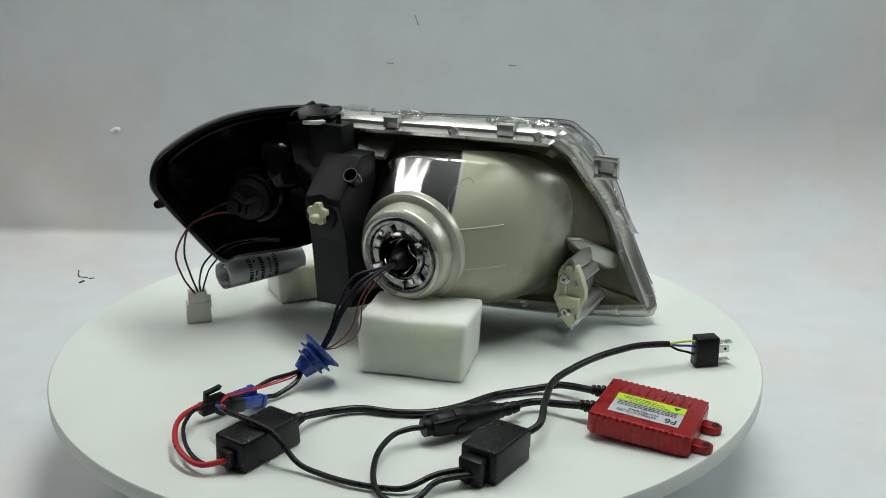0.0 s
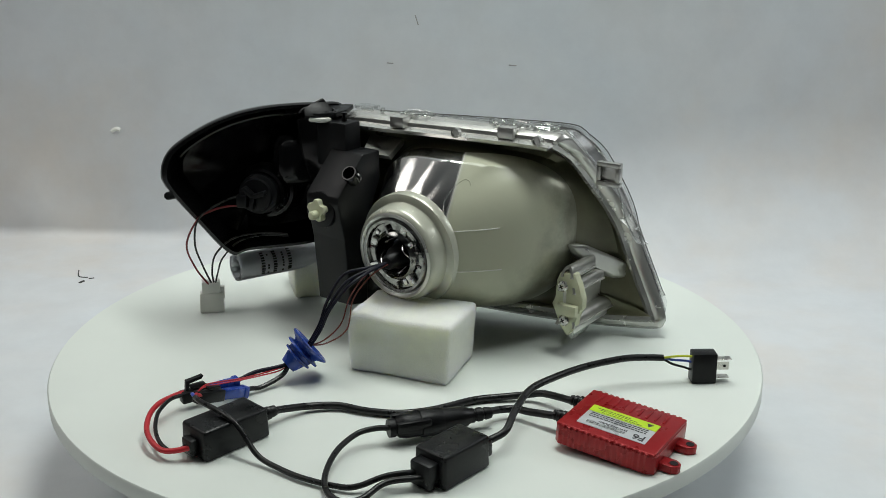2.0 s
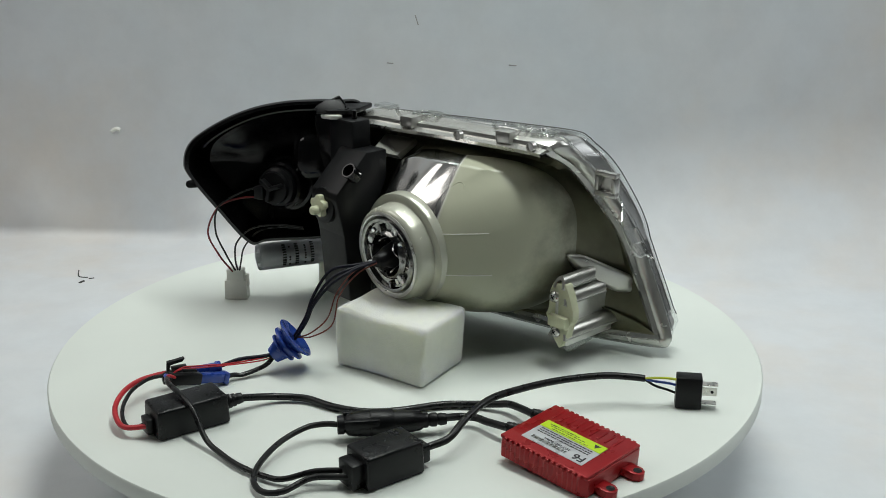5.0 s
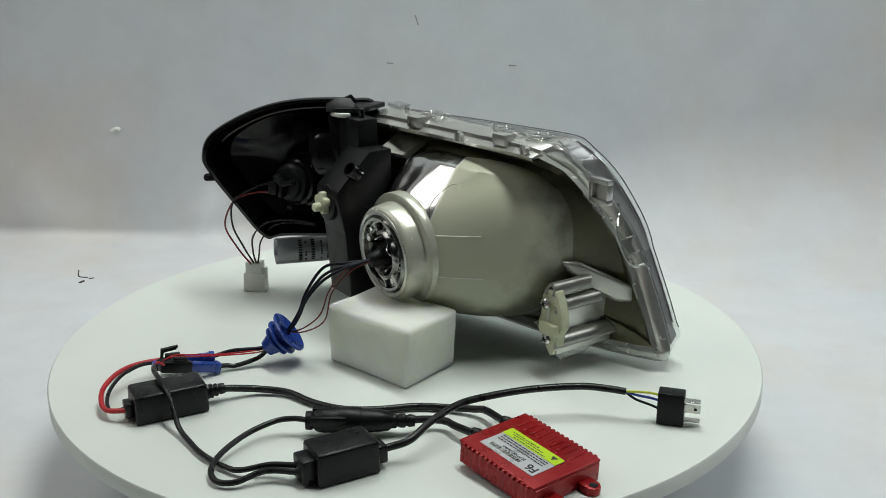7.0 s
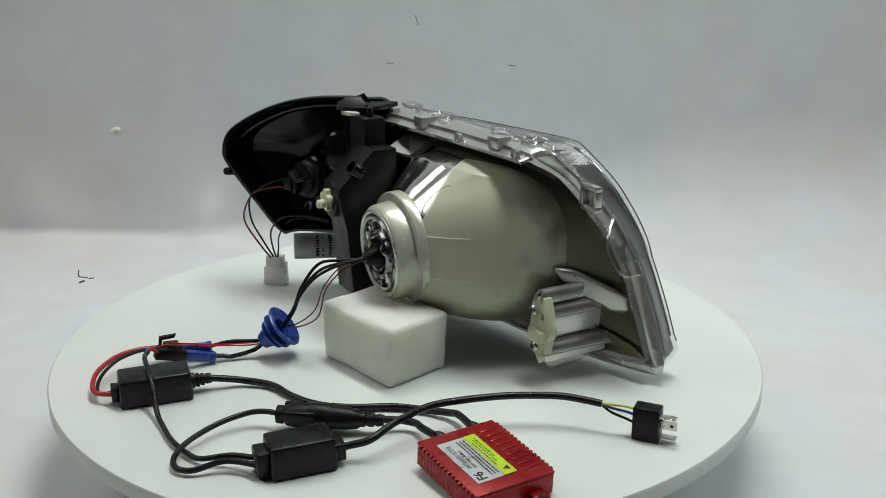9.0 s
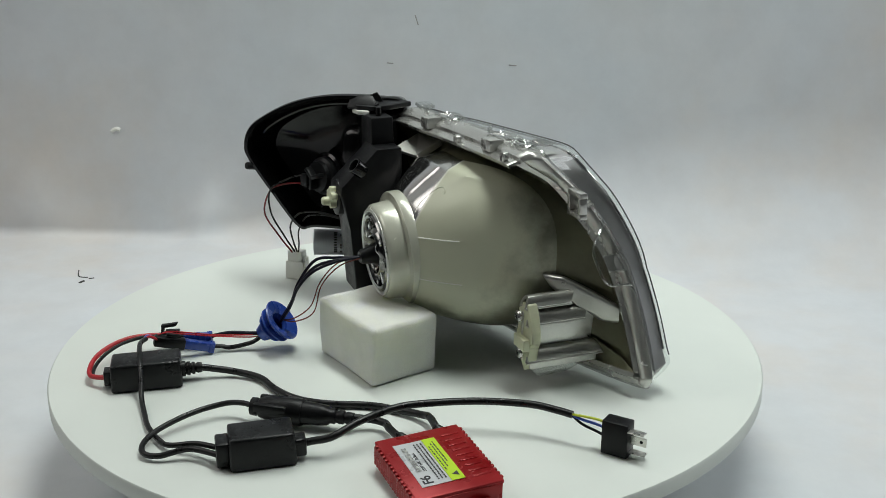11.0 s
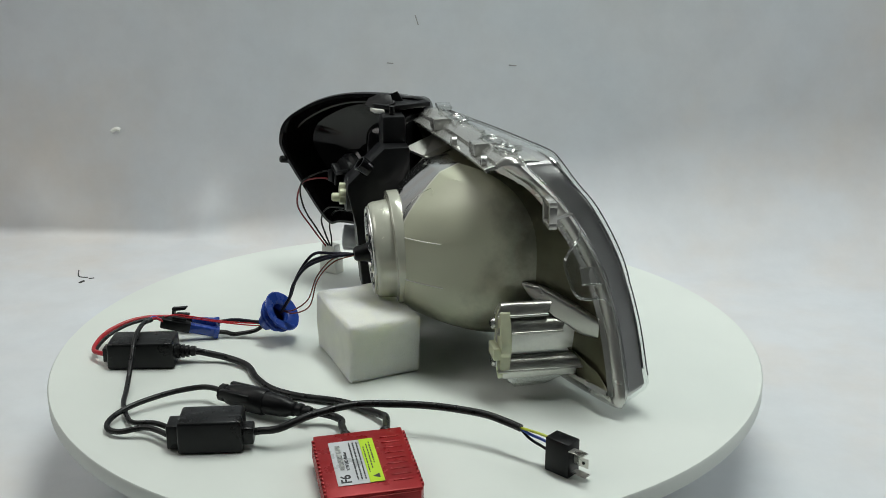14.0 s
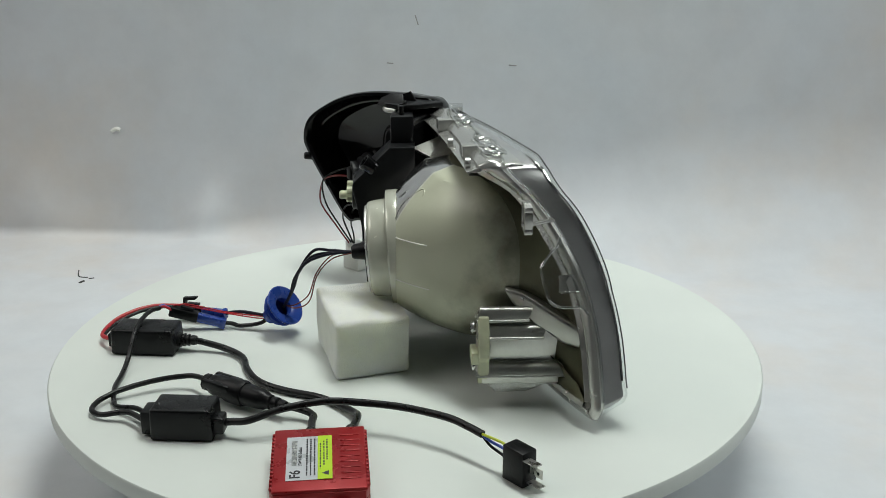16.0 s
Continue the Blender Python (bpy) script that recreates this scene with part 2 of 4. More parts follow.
def add_loft(bm, rings, caps=(True, True)):
    vs = [[bm.verts.new(p) for p in ring] for ring in rings]
    n = len(vs[0])
    for a, b in zip(vs, vs[1:]):
        for k in range(n):
            bm.faces.new((a[k], a[(k + 1) % n], b[(k + 1) % n], b[k]))
    if caps[0]:
        bm.faces.new(vs[0][::-1])
    if caps[1]:
        bm.faces.new(vs[-1])
    return bm


def slab(m, outline, depth, bevel=0.0008):
    """A flat outline (x, y) of m, thickened by depth along z, with softened edges."""
    bm = bmesh.new()
    low = [bm.verts.new(Vector((x, y, 0))) for x, y in outline]
    high = [bm.verts.new(Vector((x, y, depth))) for x, y in outline]
    n = len(low)
    bm.faces.new(low[::-1])
    bm.faces.new(high)
    for k in range(n):
        bm.faces.new((low[k], low[(k + 1) % n], high[(k + 1) % n], high[k]))
    if bevel:
        bmesh.ops.bevel(bm, geom=list(bm.edges), offset=bevel, segments=2, profile=0.5, affect="EDGES")
    bmesh.ops.transform(bm, matrix=m, verts=bm.verts)
    return bm


# ---- the studio: backdrop sheet, room ----
def sheet_point(x, y, z):
    """Puts folds and ripples on a point of the plain backdrop sheet."""
    yc = 0.569 - 0.086 * x
    wall = min(1, max(0, (y - yc + 0.12) / 0.12))
    fold = noise.noise((x * 2.3, 0.6 * z + 3.0, 1.7)) * 0.018 + noise.noise((x * 6.0 + 0.8 * z, 0.9 * z, 8.0)) * 0.005
    tuck = 0.022 * math.exp(-((x + 0.262 - 0.3 * z) / 0.028) ** 2 - ((z + 0.075) / 0.050) ** 2) * wall
    tuck += 0.014 * math.exp(-((x + 0.52) / 0.05) ** 2 - ((z + 0.07) / 0.06) ** 2) * wall
    up = min(1, max(0, (z + 0.09) / 0.05))
    return Vector((x, y - fold * wall * up - tuck, z + noise.noise((x * 5.0, y * 5.0, 4.0)) * 0.002 * (1 - wall) + 0.5 * tuck))


def build_backdrop():
    bm = bmesh.new()
    nx, grid = 340, []
    for i in range(nx + 1):
        x = -1.7 + 3.4 * i / nx
        yc = 0.569 - 0.086 * x
        r = 0.012 + 0.17 * min(1, max(0, (x + 0.35) / 0.8)) ** 1.2
        col = [(x, -1.0 + (yc - r + 1.0) * k / 40, -0.09) for k in range(40)]
        col += [(x, yc - r + r * math.sin(math.pi / 2 * k / 12), -0.09 + r - r * math.cos(math.pi / 2 * k / 12)) for k in range(12)]
        col += [(x, yc, -0.09 + r + (1.75 - r) * (k / 49) ** 1.6) for k in range(50)]
        grid.append([bm.verts.new(sheet_point(*p)) for p in col])
    for a, b in zip(grid, grid[1:]):
        for k in range(len(a) - 1):
            bm.faces.new((a[k], b[k], b[k + 1], a[k + 1]))
    structure("backdrop", bm, M_BACK, "grey-white studio backdrop sheet with soft folds", "backdrop")


def build_room():
    for name, m, sx, sy in (("floor", pose(0, 0, -0.75), 5.0, 5.0), ("ceiling", pose(0, 0, 2.2), 5.0, 5.0),
                            ("wall_north", pose(0, 2.5, -0.75, 0, 0, 0), 5.0, 0.1), ("wall_south", pose(0, -2.5, -0.75), 5.0, 0.1),
                            ("wall_east", pose(2.5, 0, -0.75), 0.1, 5.0), ("wall_west", pose(-2.5, 0, -0.75), 0.1, 5.0)):
        structure(name, box(m, sx, sy, 2.95 if "wall" in name else 0.06, 0), M_ROOM, "plain dim grey studio " + name.split("_")[0], name.split("_")[0])
    bm = box(pose(0, -0.1, -0.14), 3.6, 1.9, 0.045, 0.004)
    for x in (-1.6, 1.6):
        for y in (-0.9, 0.5):
            add_box(bm, pose(x, y, -0.69), 0.06, 0.06, 0.55, 0.004)
    structure("platform", bm, M_ROOM, "plain platform under the backdrop sheet", "platform")


build_backdrop()
build_room()

# ---- the turntable ----
TURNING = []


def moving(ob):
    TURNING.append(ob)
    return ob


def build_turntable():
    tt = moving(thing("turntable", (0, 0, -0.012), "round white motorised display turntable with a matt top", "turntable"))
    part("tabletop", lathe(pose(0, 0, 0), [(0, -0.0125), (0.2985, -0.0125), (0.3, -0.0115), (0.3, -0.0012), (0.2990, 0), (0.15, 0), (0, 0)], 128), M_TABLE, tt)
    part("hub", lathe(pose(0, 0, 0), [(0, -0.030), (0.10, -0.030), (0.10, -0.0127), (0, -0.0127)], 48), M_DARKMETAL, tt, "dark round hub under the top")
    base = thing("drum_stand", (0, 0, -0.088), "dark drum stand, widened and browned for the under-table shade", "stand")
    # Radius and brown tone are chosen to deepen the shade under the tabletop.
    part("drum", lathe(pose(0, 0, 0), [(0, -0.0875), (0.225, -0.0875), (0.23, -0.084), (0.222, -0.034), (0.217, -0.031), (0, -0.031)], 64), M_DARKMETAL, base)


build_turntable()


# ---- the foam blocks ----
def build_foam():
    f = moving(thing("foam_block", (0.010, -0.052, 0), "soft white foam block propping up the headlight", "foam block", "foam props"))
    bm = bmesh.new()
    bmesh.ops.create_cube(bm, size=1.0)
    bmesh.ops.subdivide_edges(bm, edges=bm.edges, cuts=9, use_grid_fill=True)
    for v in bm.verts:
        q = v.co.copy()
        v.co = Vector((q.x * 0.0885, q.y * 0.0605, (q.z + 0.5) * 0.0505))
        v.co += 0.0012 * noise.noise_vector(Vector((q.x * 2.2, q.y * 2.2, q.z * 2.2)))
        v.co.x += 0.003 * q.z * (1 if q.x > 0 else -0.2)
        if q.z < -0.49:
            v.co.z = 0
    sharp = [e for e in bm.edges if len(e.link_faces) == 2 and e.calc_face_angle(0) > 1.0]
    bmesh.ops.bevel(bm, geom=sharp, offset=0.0035, segments=3, profile=0.5, affect="EDGES")
    bmesh.ops.transform(bm, matrix=pose(0.010, -0.052, 0.0003, 0, 0, -16.5), verts=bm.verts)
    part("block", bm, M_FOAM, f, smooth=80)
    g = moving(thing("foam_block", (-0.100, 0.118, 0), "small white foam block under the black corner lamp", "foam block", "foam props"))
    part("block", box(pose(-0.098, 0.126, 0.0003, 0, 0, 20), 0.07, 0.055, 0.036, 0.003, 3), M_FOAM, g)


build_foam()

# ---- the headlight ----
# Its own directions: U forward along the lamp's axis, V to the side, z up.
U, V, Z = Vector((0.518, 0.855, 0)), Vector((0.855, -0.518, 0)), Vector((0, 0, 1))


def P(u, v, z):
    return U * u + V * v + Z * z


def UV(p):
    return p.dot(U), p.dot(V), p.z


RIM = curve_points([(-0.062, 0.080, 0.184), (0.000, 0.0575, 0.1870), (0.085, 0.0200, 0.1875), (0.124, 0.0020, 0.1870), (0.1340, -0.0005, 0.1835), (0.1395, 0.0035, 0.1765),
                    (0.160, 0.0205, 0.150), (0.187, 0.031, 0.110), (0.2035, 0.034, 0.070), (0.2195, 0.028, 0.030), (0.2225, 0.0255, 0.014),
                    (0.207, 0.028, 0.0085), (0.120, 0.046, 0.0080), (0.000, 0.080, 0.015), (-0.060, 0.092, 0.030), (-0.078, 0.090, 0.060), (-0.078, 0.082, 0.150)], 8, True)
NECK_V, NECK_Z = 0.0123, 0.0884


def grown(points, out, fwd=0.0):
    """The rim's outline, grown outward in the side view by out and moved forward by fwd."""
    n, res = len(points), []
    for i, p in enumerate(points):
        d = points[(i + 1) % n] - points[i - 1]
        du, dv, dz = UV(d)
        side = P(0, -dz, dv)
        side = side.normalized() if side.length > 1e-9 else Z
        if side.dot(p - P(0, 0.05, 0.09)) < 0:
            side = -side
        res.append(p + side * out + U * fwd)
    return res


def topness(p):
    """How far a point of the rim belongs to its long top edge."""
    return min(1, max(0, (p.z - 0.165) / 0.015)) * min(1, max(0, (0.155 - p.x) / 0.02))


def forward(points, f):
    """The rim's outline, moved out by the part f of the lens's depth; the lens is deepest over the top edge's outer corner."""
    res = []
    for p in points:
        lean = min(1, max(0, (p.z - 0.095) / 0.085)) * min(1, max(0, (p.x - 0.085) / 0.045))
        k, s = topness(p), min(1, max(0, (p.x + 0.07) / 0.19))
        dx = (1 - k) * (0.0048 + 0.0165 * lean) + k * (0.002 + 0.011 * s)
        dy = (1 - k) * 0.0208 + k * (0.003 + 0.027 * s)
        lift = 0.0085 * min(1, max(0, (0.035 - p.z) / 0.020))
        res.append(p + f * Vector((dx, dy, lift)))
    return res


def rim_back(points, out, back):
    """The frame's outline behind the seam; its top is a broad band."""
    return [q - U * back * (1 + 1.15 * topness(p)) for p, q in zip(points, grown(points, out))]


def neck_angle(p):
    return math.atan2(p.z - NECK_Z, p.dot(V) - NECK_V)


def dome_foot(a):
    """The foot of the domed bowl, in the direction a seen from the neck."""
    dv, dz = math.cos(a), math.sin(a)
    lo, hi = 0.0, 0.3
    for _ in range(30):
        r = (lo + hi) / 2
        v, z = NECK_V + r * dv, NECK_Z + r * dz
        k = 4.5 if dv < 0.25 and dz > 0 else 2.7
        if abs((v - 0.038) / 0.079) ** k + abs((z - 0.104) / (0.0615 if z > 0.104 else 0.074)) ** k < 1:
            lo = r
        else:
            hi = r
    v, z = NECK_V + lo * dv, NECK_Z + lo * dz
    return P(0.036 + max(0.0, 0.55 * (v - 0.03)), v, z)


def bowl_at(a, s):
    """On the dome, from the neck's flange (s = 0) to the dome's foot (s = 1), in the direction a; its upper side is creased and fluted."""
    fu, fv, fz = UV(dome_foot(a))
    cv, cz = NECK_V + 0.0445 * math.cos(a), NECK_Z + 0.0445 * math.sin(a)
    h = 0.45 * s + 0.55 * (1 - math.sqrt(max(0.0, 1 - s * s)))
    crease = min(1, max(0, (a - 0.72) / 0.25)) * min(1, max(0, (2.75 - a) / 0.3))
    q = 2 / math.pi * math.asin(min(1, s))
    flat, ledge = min(1, q / 0.80), max(0, (q - 0.80) / 0.20)
    s2, h2 = 0.88 * flat + 0.12 * ledge, 0.60 * flat ** 1.2 + 0.40 * ledge
    s, h = s + (s2 - s) * crease, h + (h2 - h) * crease
    flute = 0.0
    if 1.12 < a < 2.75:
        wave = 0.5 + 0.5 * math.sin(13.0 * (a - 1.12))
        flute = 0.0019 * (wave - 0.5) * min(1, flat * 3) * (1 - ledge) * min(1, (a - 1.12) / 0.15)
    return P(-0.012 + (fu + 0.012) * h + flute, cv + (fv - cv) * s, cz + (fz - cz) * s)


def bowl_point(p, s):
    return bowl_at(neck_angle(p), s)


def build_headlight():
    hl = moving(thing("headlight", (0.05, 0.03, 0.0), "used car headlight with clear lens, cream bowl and black corner lamp", "headlight"))
    # reflector bowl, from flange to rim
    inner = rim_back(RIM, -0.0110, 0.0085)
    angles = [2 * math.pi * k / 224 for k in range(224)]
    angles = [a - 2 * math.pi if a > math.pi else a for a in angles]
    rings = [[bowl_at(a, math.sin(math.pi / 2 * k / 30)) for a in angles] for k in range(31)]
    rings.append([p + U * 0.004 for p in rings[-1]])
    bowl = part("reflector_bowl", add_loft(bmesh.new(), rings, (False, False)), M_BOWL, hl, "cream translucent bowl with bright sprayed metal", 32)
    foot = [bowl_point(p, 1.0) for p in inner]
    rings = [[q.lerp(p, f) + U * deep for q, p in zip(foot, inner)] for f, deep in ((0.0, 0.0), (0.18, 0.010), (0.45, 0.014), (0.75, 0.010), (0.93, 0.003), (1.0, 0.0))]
    part("bowl_skirt", add_loft(bmesh.new(), rings, (False, False)), M_SKIRT, hl, "olive-grey sprayed skirt, darkened for the shade between bowl and frame")
    # bright sprayed gusset behind the aiming bracket
    gus = ((0.070, 0.119, 0.0920), (0.085, 0.127, 0.0895), (0.136, 0.149, 0.0610), (0.137, 0.147, 0.0480), (0.112, 0.139, 0.0540), (0.095, 0.132, 0.0670), (0.077, 0.123, 0.0800))
    gb = add_loft(bmesh.new(), [[P(u, v, z) for u, v, z in gus], [P(u + 0.014, v - 0.030, z - 0.006) for u, v, z in gus]])
    bmesh.ops.bevel(gb, geom=list(gb.edges), offset=0.0035, segments=3, profile=0.5, affect="EDGES")
    part("gusset", gb, M_SILVER, hl, "bright sprayed metal gusset")
    # raised mould lines on the bowl
    def on_bowl(v, z):
        a = math.atan2(z - NECK_Z, v - NECK_V)
        g = dome_foot(a)
        rr = math.hypot(g.z - NECK_Z, g.dot(V) - NECK_V)
        t = (math.hypot(v - NECK_V, z - NECK_Z) - 0.0445) / (rr - 0.0445)
        return bowl_at(a, min(0.98, max(0.0, t)))
    for (v0, z0), (v1, z1) in (((0.0555, 0.1115), (0.084, 0.1135)), ((0.0545, 0.0775), (0.086, 0.078))):
        part("mould_line", tube([on_bowl(v0 + (v1 - v0) * k / 6, z0 + (z1 - z0) * k / 6) for k in range(7)], 0.0005, 6, 3), M_WHITE, bowl)
    part("mould_line", tube([on_bowl(v, z) for v, z in ((0.0610, 0.1500), (0.0590, 0.1545), (0.0535, 0.1555), (0.0480, 0.1480), (0.0455, 0.1380), (0.0462, 0.1260), (0.0500, 0.1160))], 0.0004, 8, 4), M_BOWL, bowl)
    # neck: flange, stepped tube and open ring
    axis = (-U * 0.997 - Z * 0.06).normalized()
    neck = along(P(-0.0317, NECK_V, 0.0884) , axis)
    prof = [(0.046, -0.027), (0.0482, -0.0262), (0.0486, -0.0258), (0.0486, -0.0176), (0.0480, -0.0168), (0.0425, -0.0166), (0.0415, -0.0158), (0.0402, -0.004),
            (0.0392, -0.0016), (0.0375, -0.0004), (0.0360, 0.0), (0.0345, 0.0), (0.0335, -0.0015), (0.0330, -0.016), (0.0330, -0.024)]
    nk = part("bulb_neck", lathe(neck, prof, 64), M_NECK, hl, "cream stepped neck with an open round end")
    part("neck_rim", lathe(neck, [(0.0366, -0.0003), (0.0369, 0.0008), (0.0352, 0.0016), (0.0338, 0.0006), (0.0336, -0.003), (0.0366, -0.003)], 64, True), M_SPRAY, nk, "bright metal end ring")
    # the bulb holder inside the neck
    part("bulb_holder", lathe(neck @ pose(0, 0, 0.011), [(0.0330, -0.012), (0.0312, -0.009), (0.0290, -0.0095), (0.0280, -0.0125), (0.0220, -0.0130), (0.0205, -0.0100),
                                     (0.0180, -0.0085), (0.0165, -0.0120), (0.0150, -0.0200), (0.0120, -0.0230), (0, -0.0230)], 48), M_SEAT, hl, "chrome bulb seat inside the neck")
    for k in range(13):
        a = 2 * math.pi * k / 13 + 0.3 + 0.16 * math.sin(5 * k)
        m = neck @ pose(0, 0, 0, 0, 0, math.degrees(a)) @ pose(0.0235 + 0.0022 * math.sin(3.7 * k), 0, -0.0055)
        part("holder_lug", box(m, 0.0040 + 0.002 * (k % 4), 0.0026 + 0.0018 * (k % 3), 0.0050 + 0.002 * (k % 2), 0.0008), (M_SEAT, M_CHROME, M_STEEL)[k % 3], hl)
    for a in (15, 100, 210, 290):
        m = neck @ pose(0, 0, 0, 0, 0, a) @ pose(0.0135, 0, -0.007)
        part("holder_clip", tube([m @ Vector(q) for q in ((0, -0.008, 0), (0.002, -0.004, 0.006), (0, 0.003, 0.010), (-0.003, 0.008, 0.006))], 0.0008, 6, 5), M_CHROME, hl)
    # bulb boot
    tip = Vector((-0.0105, -0.0485, 0.0868))
    part("bulb_boot", lathe(along(P(-0.016, 0.0123, 0.0884), tip - P(-0.016, 0.0123, 0.0884)),
                            [(0, -0.004), (0.0115, -0.004), (0.0120, 0.004), (0.0100, 0.010), (0.0098, 0.0165), (0.0075, 0.021), (0.0062, 0.029), (0.0046, 0.031), (0, 0.031)], 24), M_BLACK, hl, "black rubber bulb boot")
    # rim frame round the lens
    rim = bmesh.new()
    add_loft(rim, [rim_back(RIM, -0.0115, 0.005), rim_back(RIM, -0.0118, 0.0095), rim_back(RIM, -0.0085, 0.0105), rim_back(RIM, -0.0060, 0.0070), rim_back(RIM, -0.0030, 0.0068),
                   rim_back(RIM, 0.0012, 0.0035), rim_back(RIM, 0.0020, 0.0005), forward(RIM, 0.10), rim_back(RIM, -0.0035, -0.0005), rim_back(RIM, -0.0115, 0.005)], (False, False))
    bmesh.ops.remove_doubles(rim, verts=rim.verts, dist=1e-5)
    fr = part("rim_frame", rim, M_RIM, hl, "grey plastic frame round the lens")
    # inner bezel and the clear lens with its front
    part("inner_bezel", add_loft(bmesh.new(), [grown(RIM, -0.0042), forward(grown(RIM, -0.0030), 0.40), forward(grown(RIM, -0.0034), 0.86), forward(grown(RIM, -0.0060), 0.88)], (False, False)), M_BEZEL, hl, "grey metallic bezel inside the lens")
    lens = bmesh.new()
    mid = sum((p for p in RIM), Vector()) / len(RIM) + Vector((0.010, 0.050, 0))

    def front(f, bulge):
        return [mid.lerp(p, f) + U * bulge * (1 - f * f) for p in forward(grown(RIM, -0.0004), 1.03)]
    add_loft(lens, [forward(grown(RIM, 0.0012), 0.12), forward(grown(RIM, 0.0002), 0.16), forward(grown(RIM, 0.0), 0.94),
                    forward(grown(RIM, -0.0004), 1.0), front(0.985, 0.002), front(0.8, 0.008), front(0.5, 0.010), front(0.2, 0.010), front(0.02, 0.010)], (False, True))
    ln = part("lens", lens, M_LENS, hl, "clear moulded plastic lens")
    part("lens_edge", tube(forward(grown(RIM, 0.0004), 1.0)[2:74], 0.0005, 6, 1), M_SEAM, ln, "thin dark seam of the lens")
    part("bezel_lip", tube(forward(grown(RIM, -0.0028), 0.87)[20:72], 0.0012, 8, 1), M_CHROME, hl, "bright rolled lip of the inner bezel")
    part("bezel_top", add_loft(bmesh.new(), [[q + Z * dz for q in forward(grown(RIM, -0.0026), f)[3:31]] for f, dz in ((0.02, 0.0), (0.30, 0.0012), (0.55, 0.0))] , (False, False)), M_SPRAY, hl, "bright sprayed shelf under the lens's top")
    part("lens_bead", tube(forward(grown(RIM, 0.0016), 0.10)[2:76], 0.0010, 8, 1), M_CLIP, ln, "clear bead where lens meets frame")
    # clips along the rim's top: grey bands across the frame, clear snap loops over the seam
    for (x, y, z, w) in ((-0.012, 0.042, 0.1890, 0.014), (0.083, 0.002, 0.1895, 0.015)):
        m = axes((x, y, z - 0.010), (0.907, -0.42, 0), (0, 0, 1))
        part("rim_clip", box(m @ pose(0, 0.0085, 0.0010), w, 0.0225, 0.0100, 0.0014), M_RIM, fr)
    for (x, w) in ((0.004, 0.026), (0.090, 0.030), (0.1165, 0.017)):
        y = 0.0575 - 0.440 * x
        m = axes((x, y, 0.1885), (0.907, -0.42, 0), (0, 0, 1))
        c = part("snap_loop", tube([m @ Vector(q) for q in ((-w / 2, -0.010, -0.001), (-w / 2 + 0.002, -0.009, 0.0020), (-0.2 * w, -0.0085, 0.0024), (0.3 * w, -0.009, 0.0022), (w / 2, -0.007, 0.0015), (w / 2 + 0.001, 0.002, 0.0024), (w / 2 - 0.002, 0.007, 0.0016),
                                                           (0.0, 0.0065, 0.0030), (-w / 2, 0.006, 0.0018), (-w / 2 - 0.002, -0.002, 0.0022), (-w / 2 + 0.001, -0.009, 0.0012))], 0.0011, 8, 4), M_CLIP, fr, "clear snap loop")
        part("snap_tongue", slab(m @ pose(0, 0, 0.0006), [(-w / 2, -0.008), (w * 0.1, -0.0085), (w * 0.2, -0.002), (w / 2, -0.004), (w / 2 - 0.001, 0.005), (-w * 0.1, 0.0045), (-w / 2, 0.001)], 0.0016, 0.0004), M_CLIP, c)
        part("snap_rib", tube([m @ Vector(q) for q in ((-w * 0.3, -0.007, 0.003), (w * 0.05, -0.002, 0.0038), (-w * 0.1, 0.004, 0.0034), (w * 0.35, 0.001, 0.0032))], 0.0008, 6, 4), M_CLIP, c)
    for (x, y, z) in ((0.0405, 0.0175, 0.1815), (0.1085, -0.0125, 0.1825)):
        part("rim_boss", lathe(along((x, y, z), -U), [(0, -0.002), (0.0042, -0.002), (0.0042, 0.002), (0.0030, 0.0024), (0.0026, 0.0012), (0, 0.0012)], 20), M_RIM, fr)
    for (x, y, z) in ((-0.028, 0.062, 0.1915), (0.070, 0.022, 0.193)):
        part("lens_peg", lathe(pose(x, y, z - 0.004), [(0, 0), (0.0022, 0), (0.0020, 0.006), (0, 0.0065)], 12), M_CLIP, fr)
    # square eye on the slanting side
    m = axes((0.1675, -0.003, 0.1535), V, -U)
    eye = bmesh.new()
    for (dx, dy, sx, sy) in ((0, 0.0080, 0.021, 0.004), (0, -0.0080, 0.021, 0.004), (0.0085, 0, 0.004, 0.012), (-0.0085, 0, 0.004, 0.012)):
        add_box(eye, m @ pose(dx, dy, -0.004), sx, sy, 0.006, 0.0006)
    add_box(eye, m @ pose(0, 0, -0.004), 0.016, 0.014, 0.0015, 0)
    add_box(eye, axes((0.1655, 0.010, 0.146), (0.0, 1, 0), Z), 0.028, 0.004, 0.002, 0.0005)
    part("side_eye", eye, M_RIM, fr, "square moulded clip eye")
    loop = [(0.1760, 0.0220, 0.1380), (0.1784, 0.0180, 0.1320), (0.1795, 0.0100, 0.1270), (0.1815, 0.0010, 0.1190), (0.1850, 0.0005, 0.1100), (0.1920, 0.0010, 0.0975), (0.1960, 0.0070, 0.0925), (0.1995, 0.0240, 0.0895), (0.2050, 0.0260, 0.0855)]
    part("clear_tab", tube(loop, 0.0011, 8, 5), M_CLIP, fr, "clear moulded side tab")
    tb = bmesh.new()
    tabv = [tb.verts.new(Vector(q)) for q in loop]
    tb.faces.new(tabv)
    bmesh.ops.solidify(tb, geom=list(tb.faces), thickness=0.0008)
    part("tab_web", tb, M_CLIP, fr)
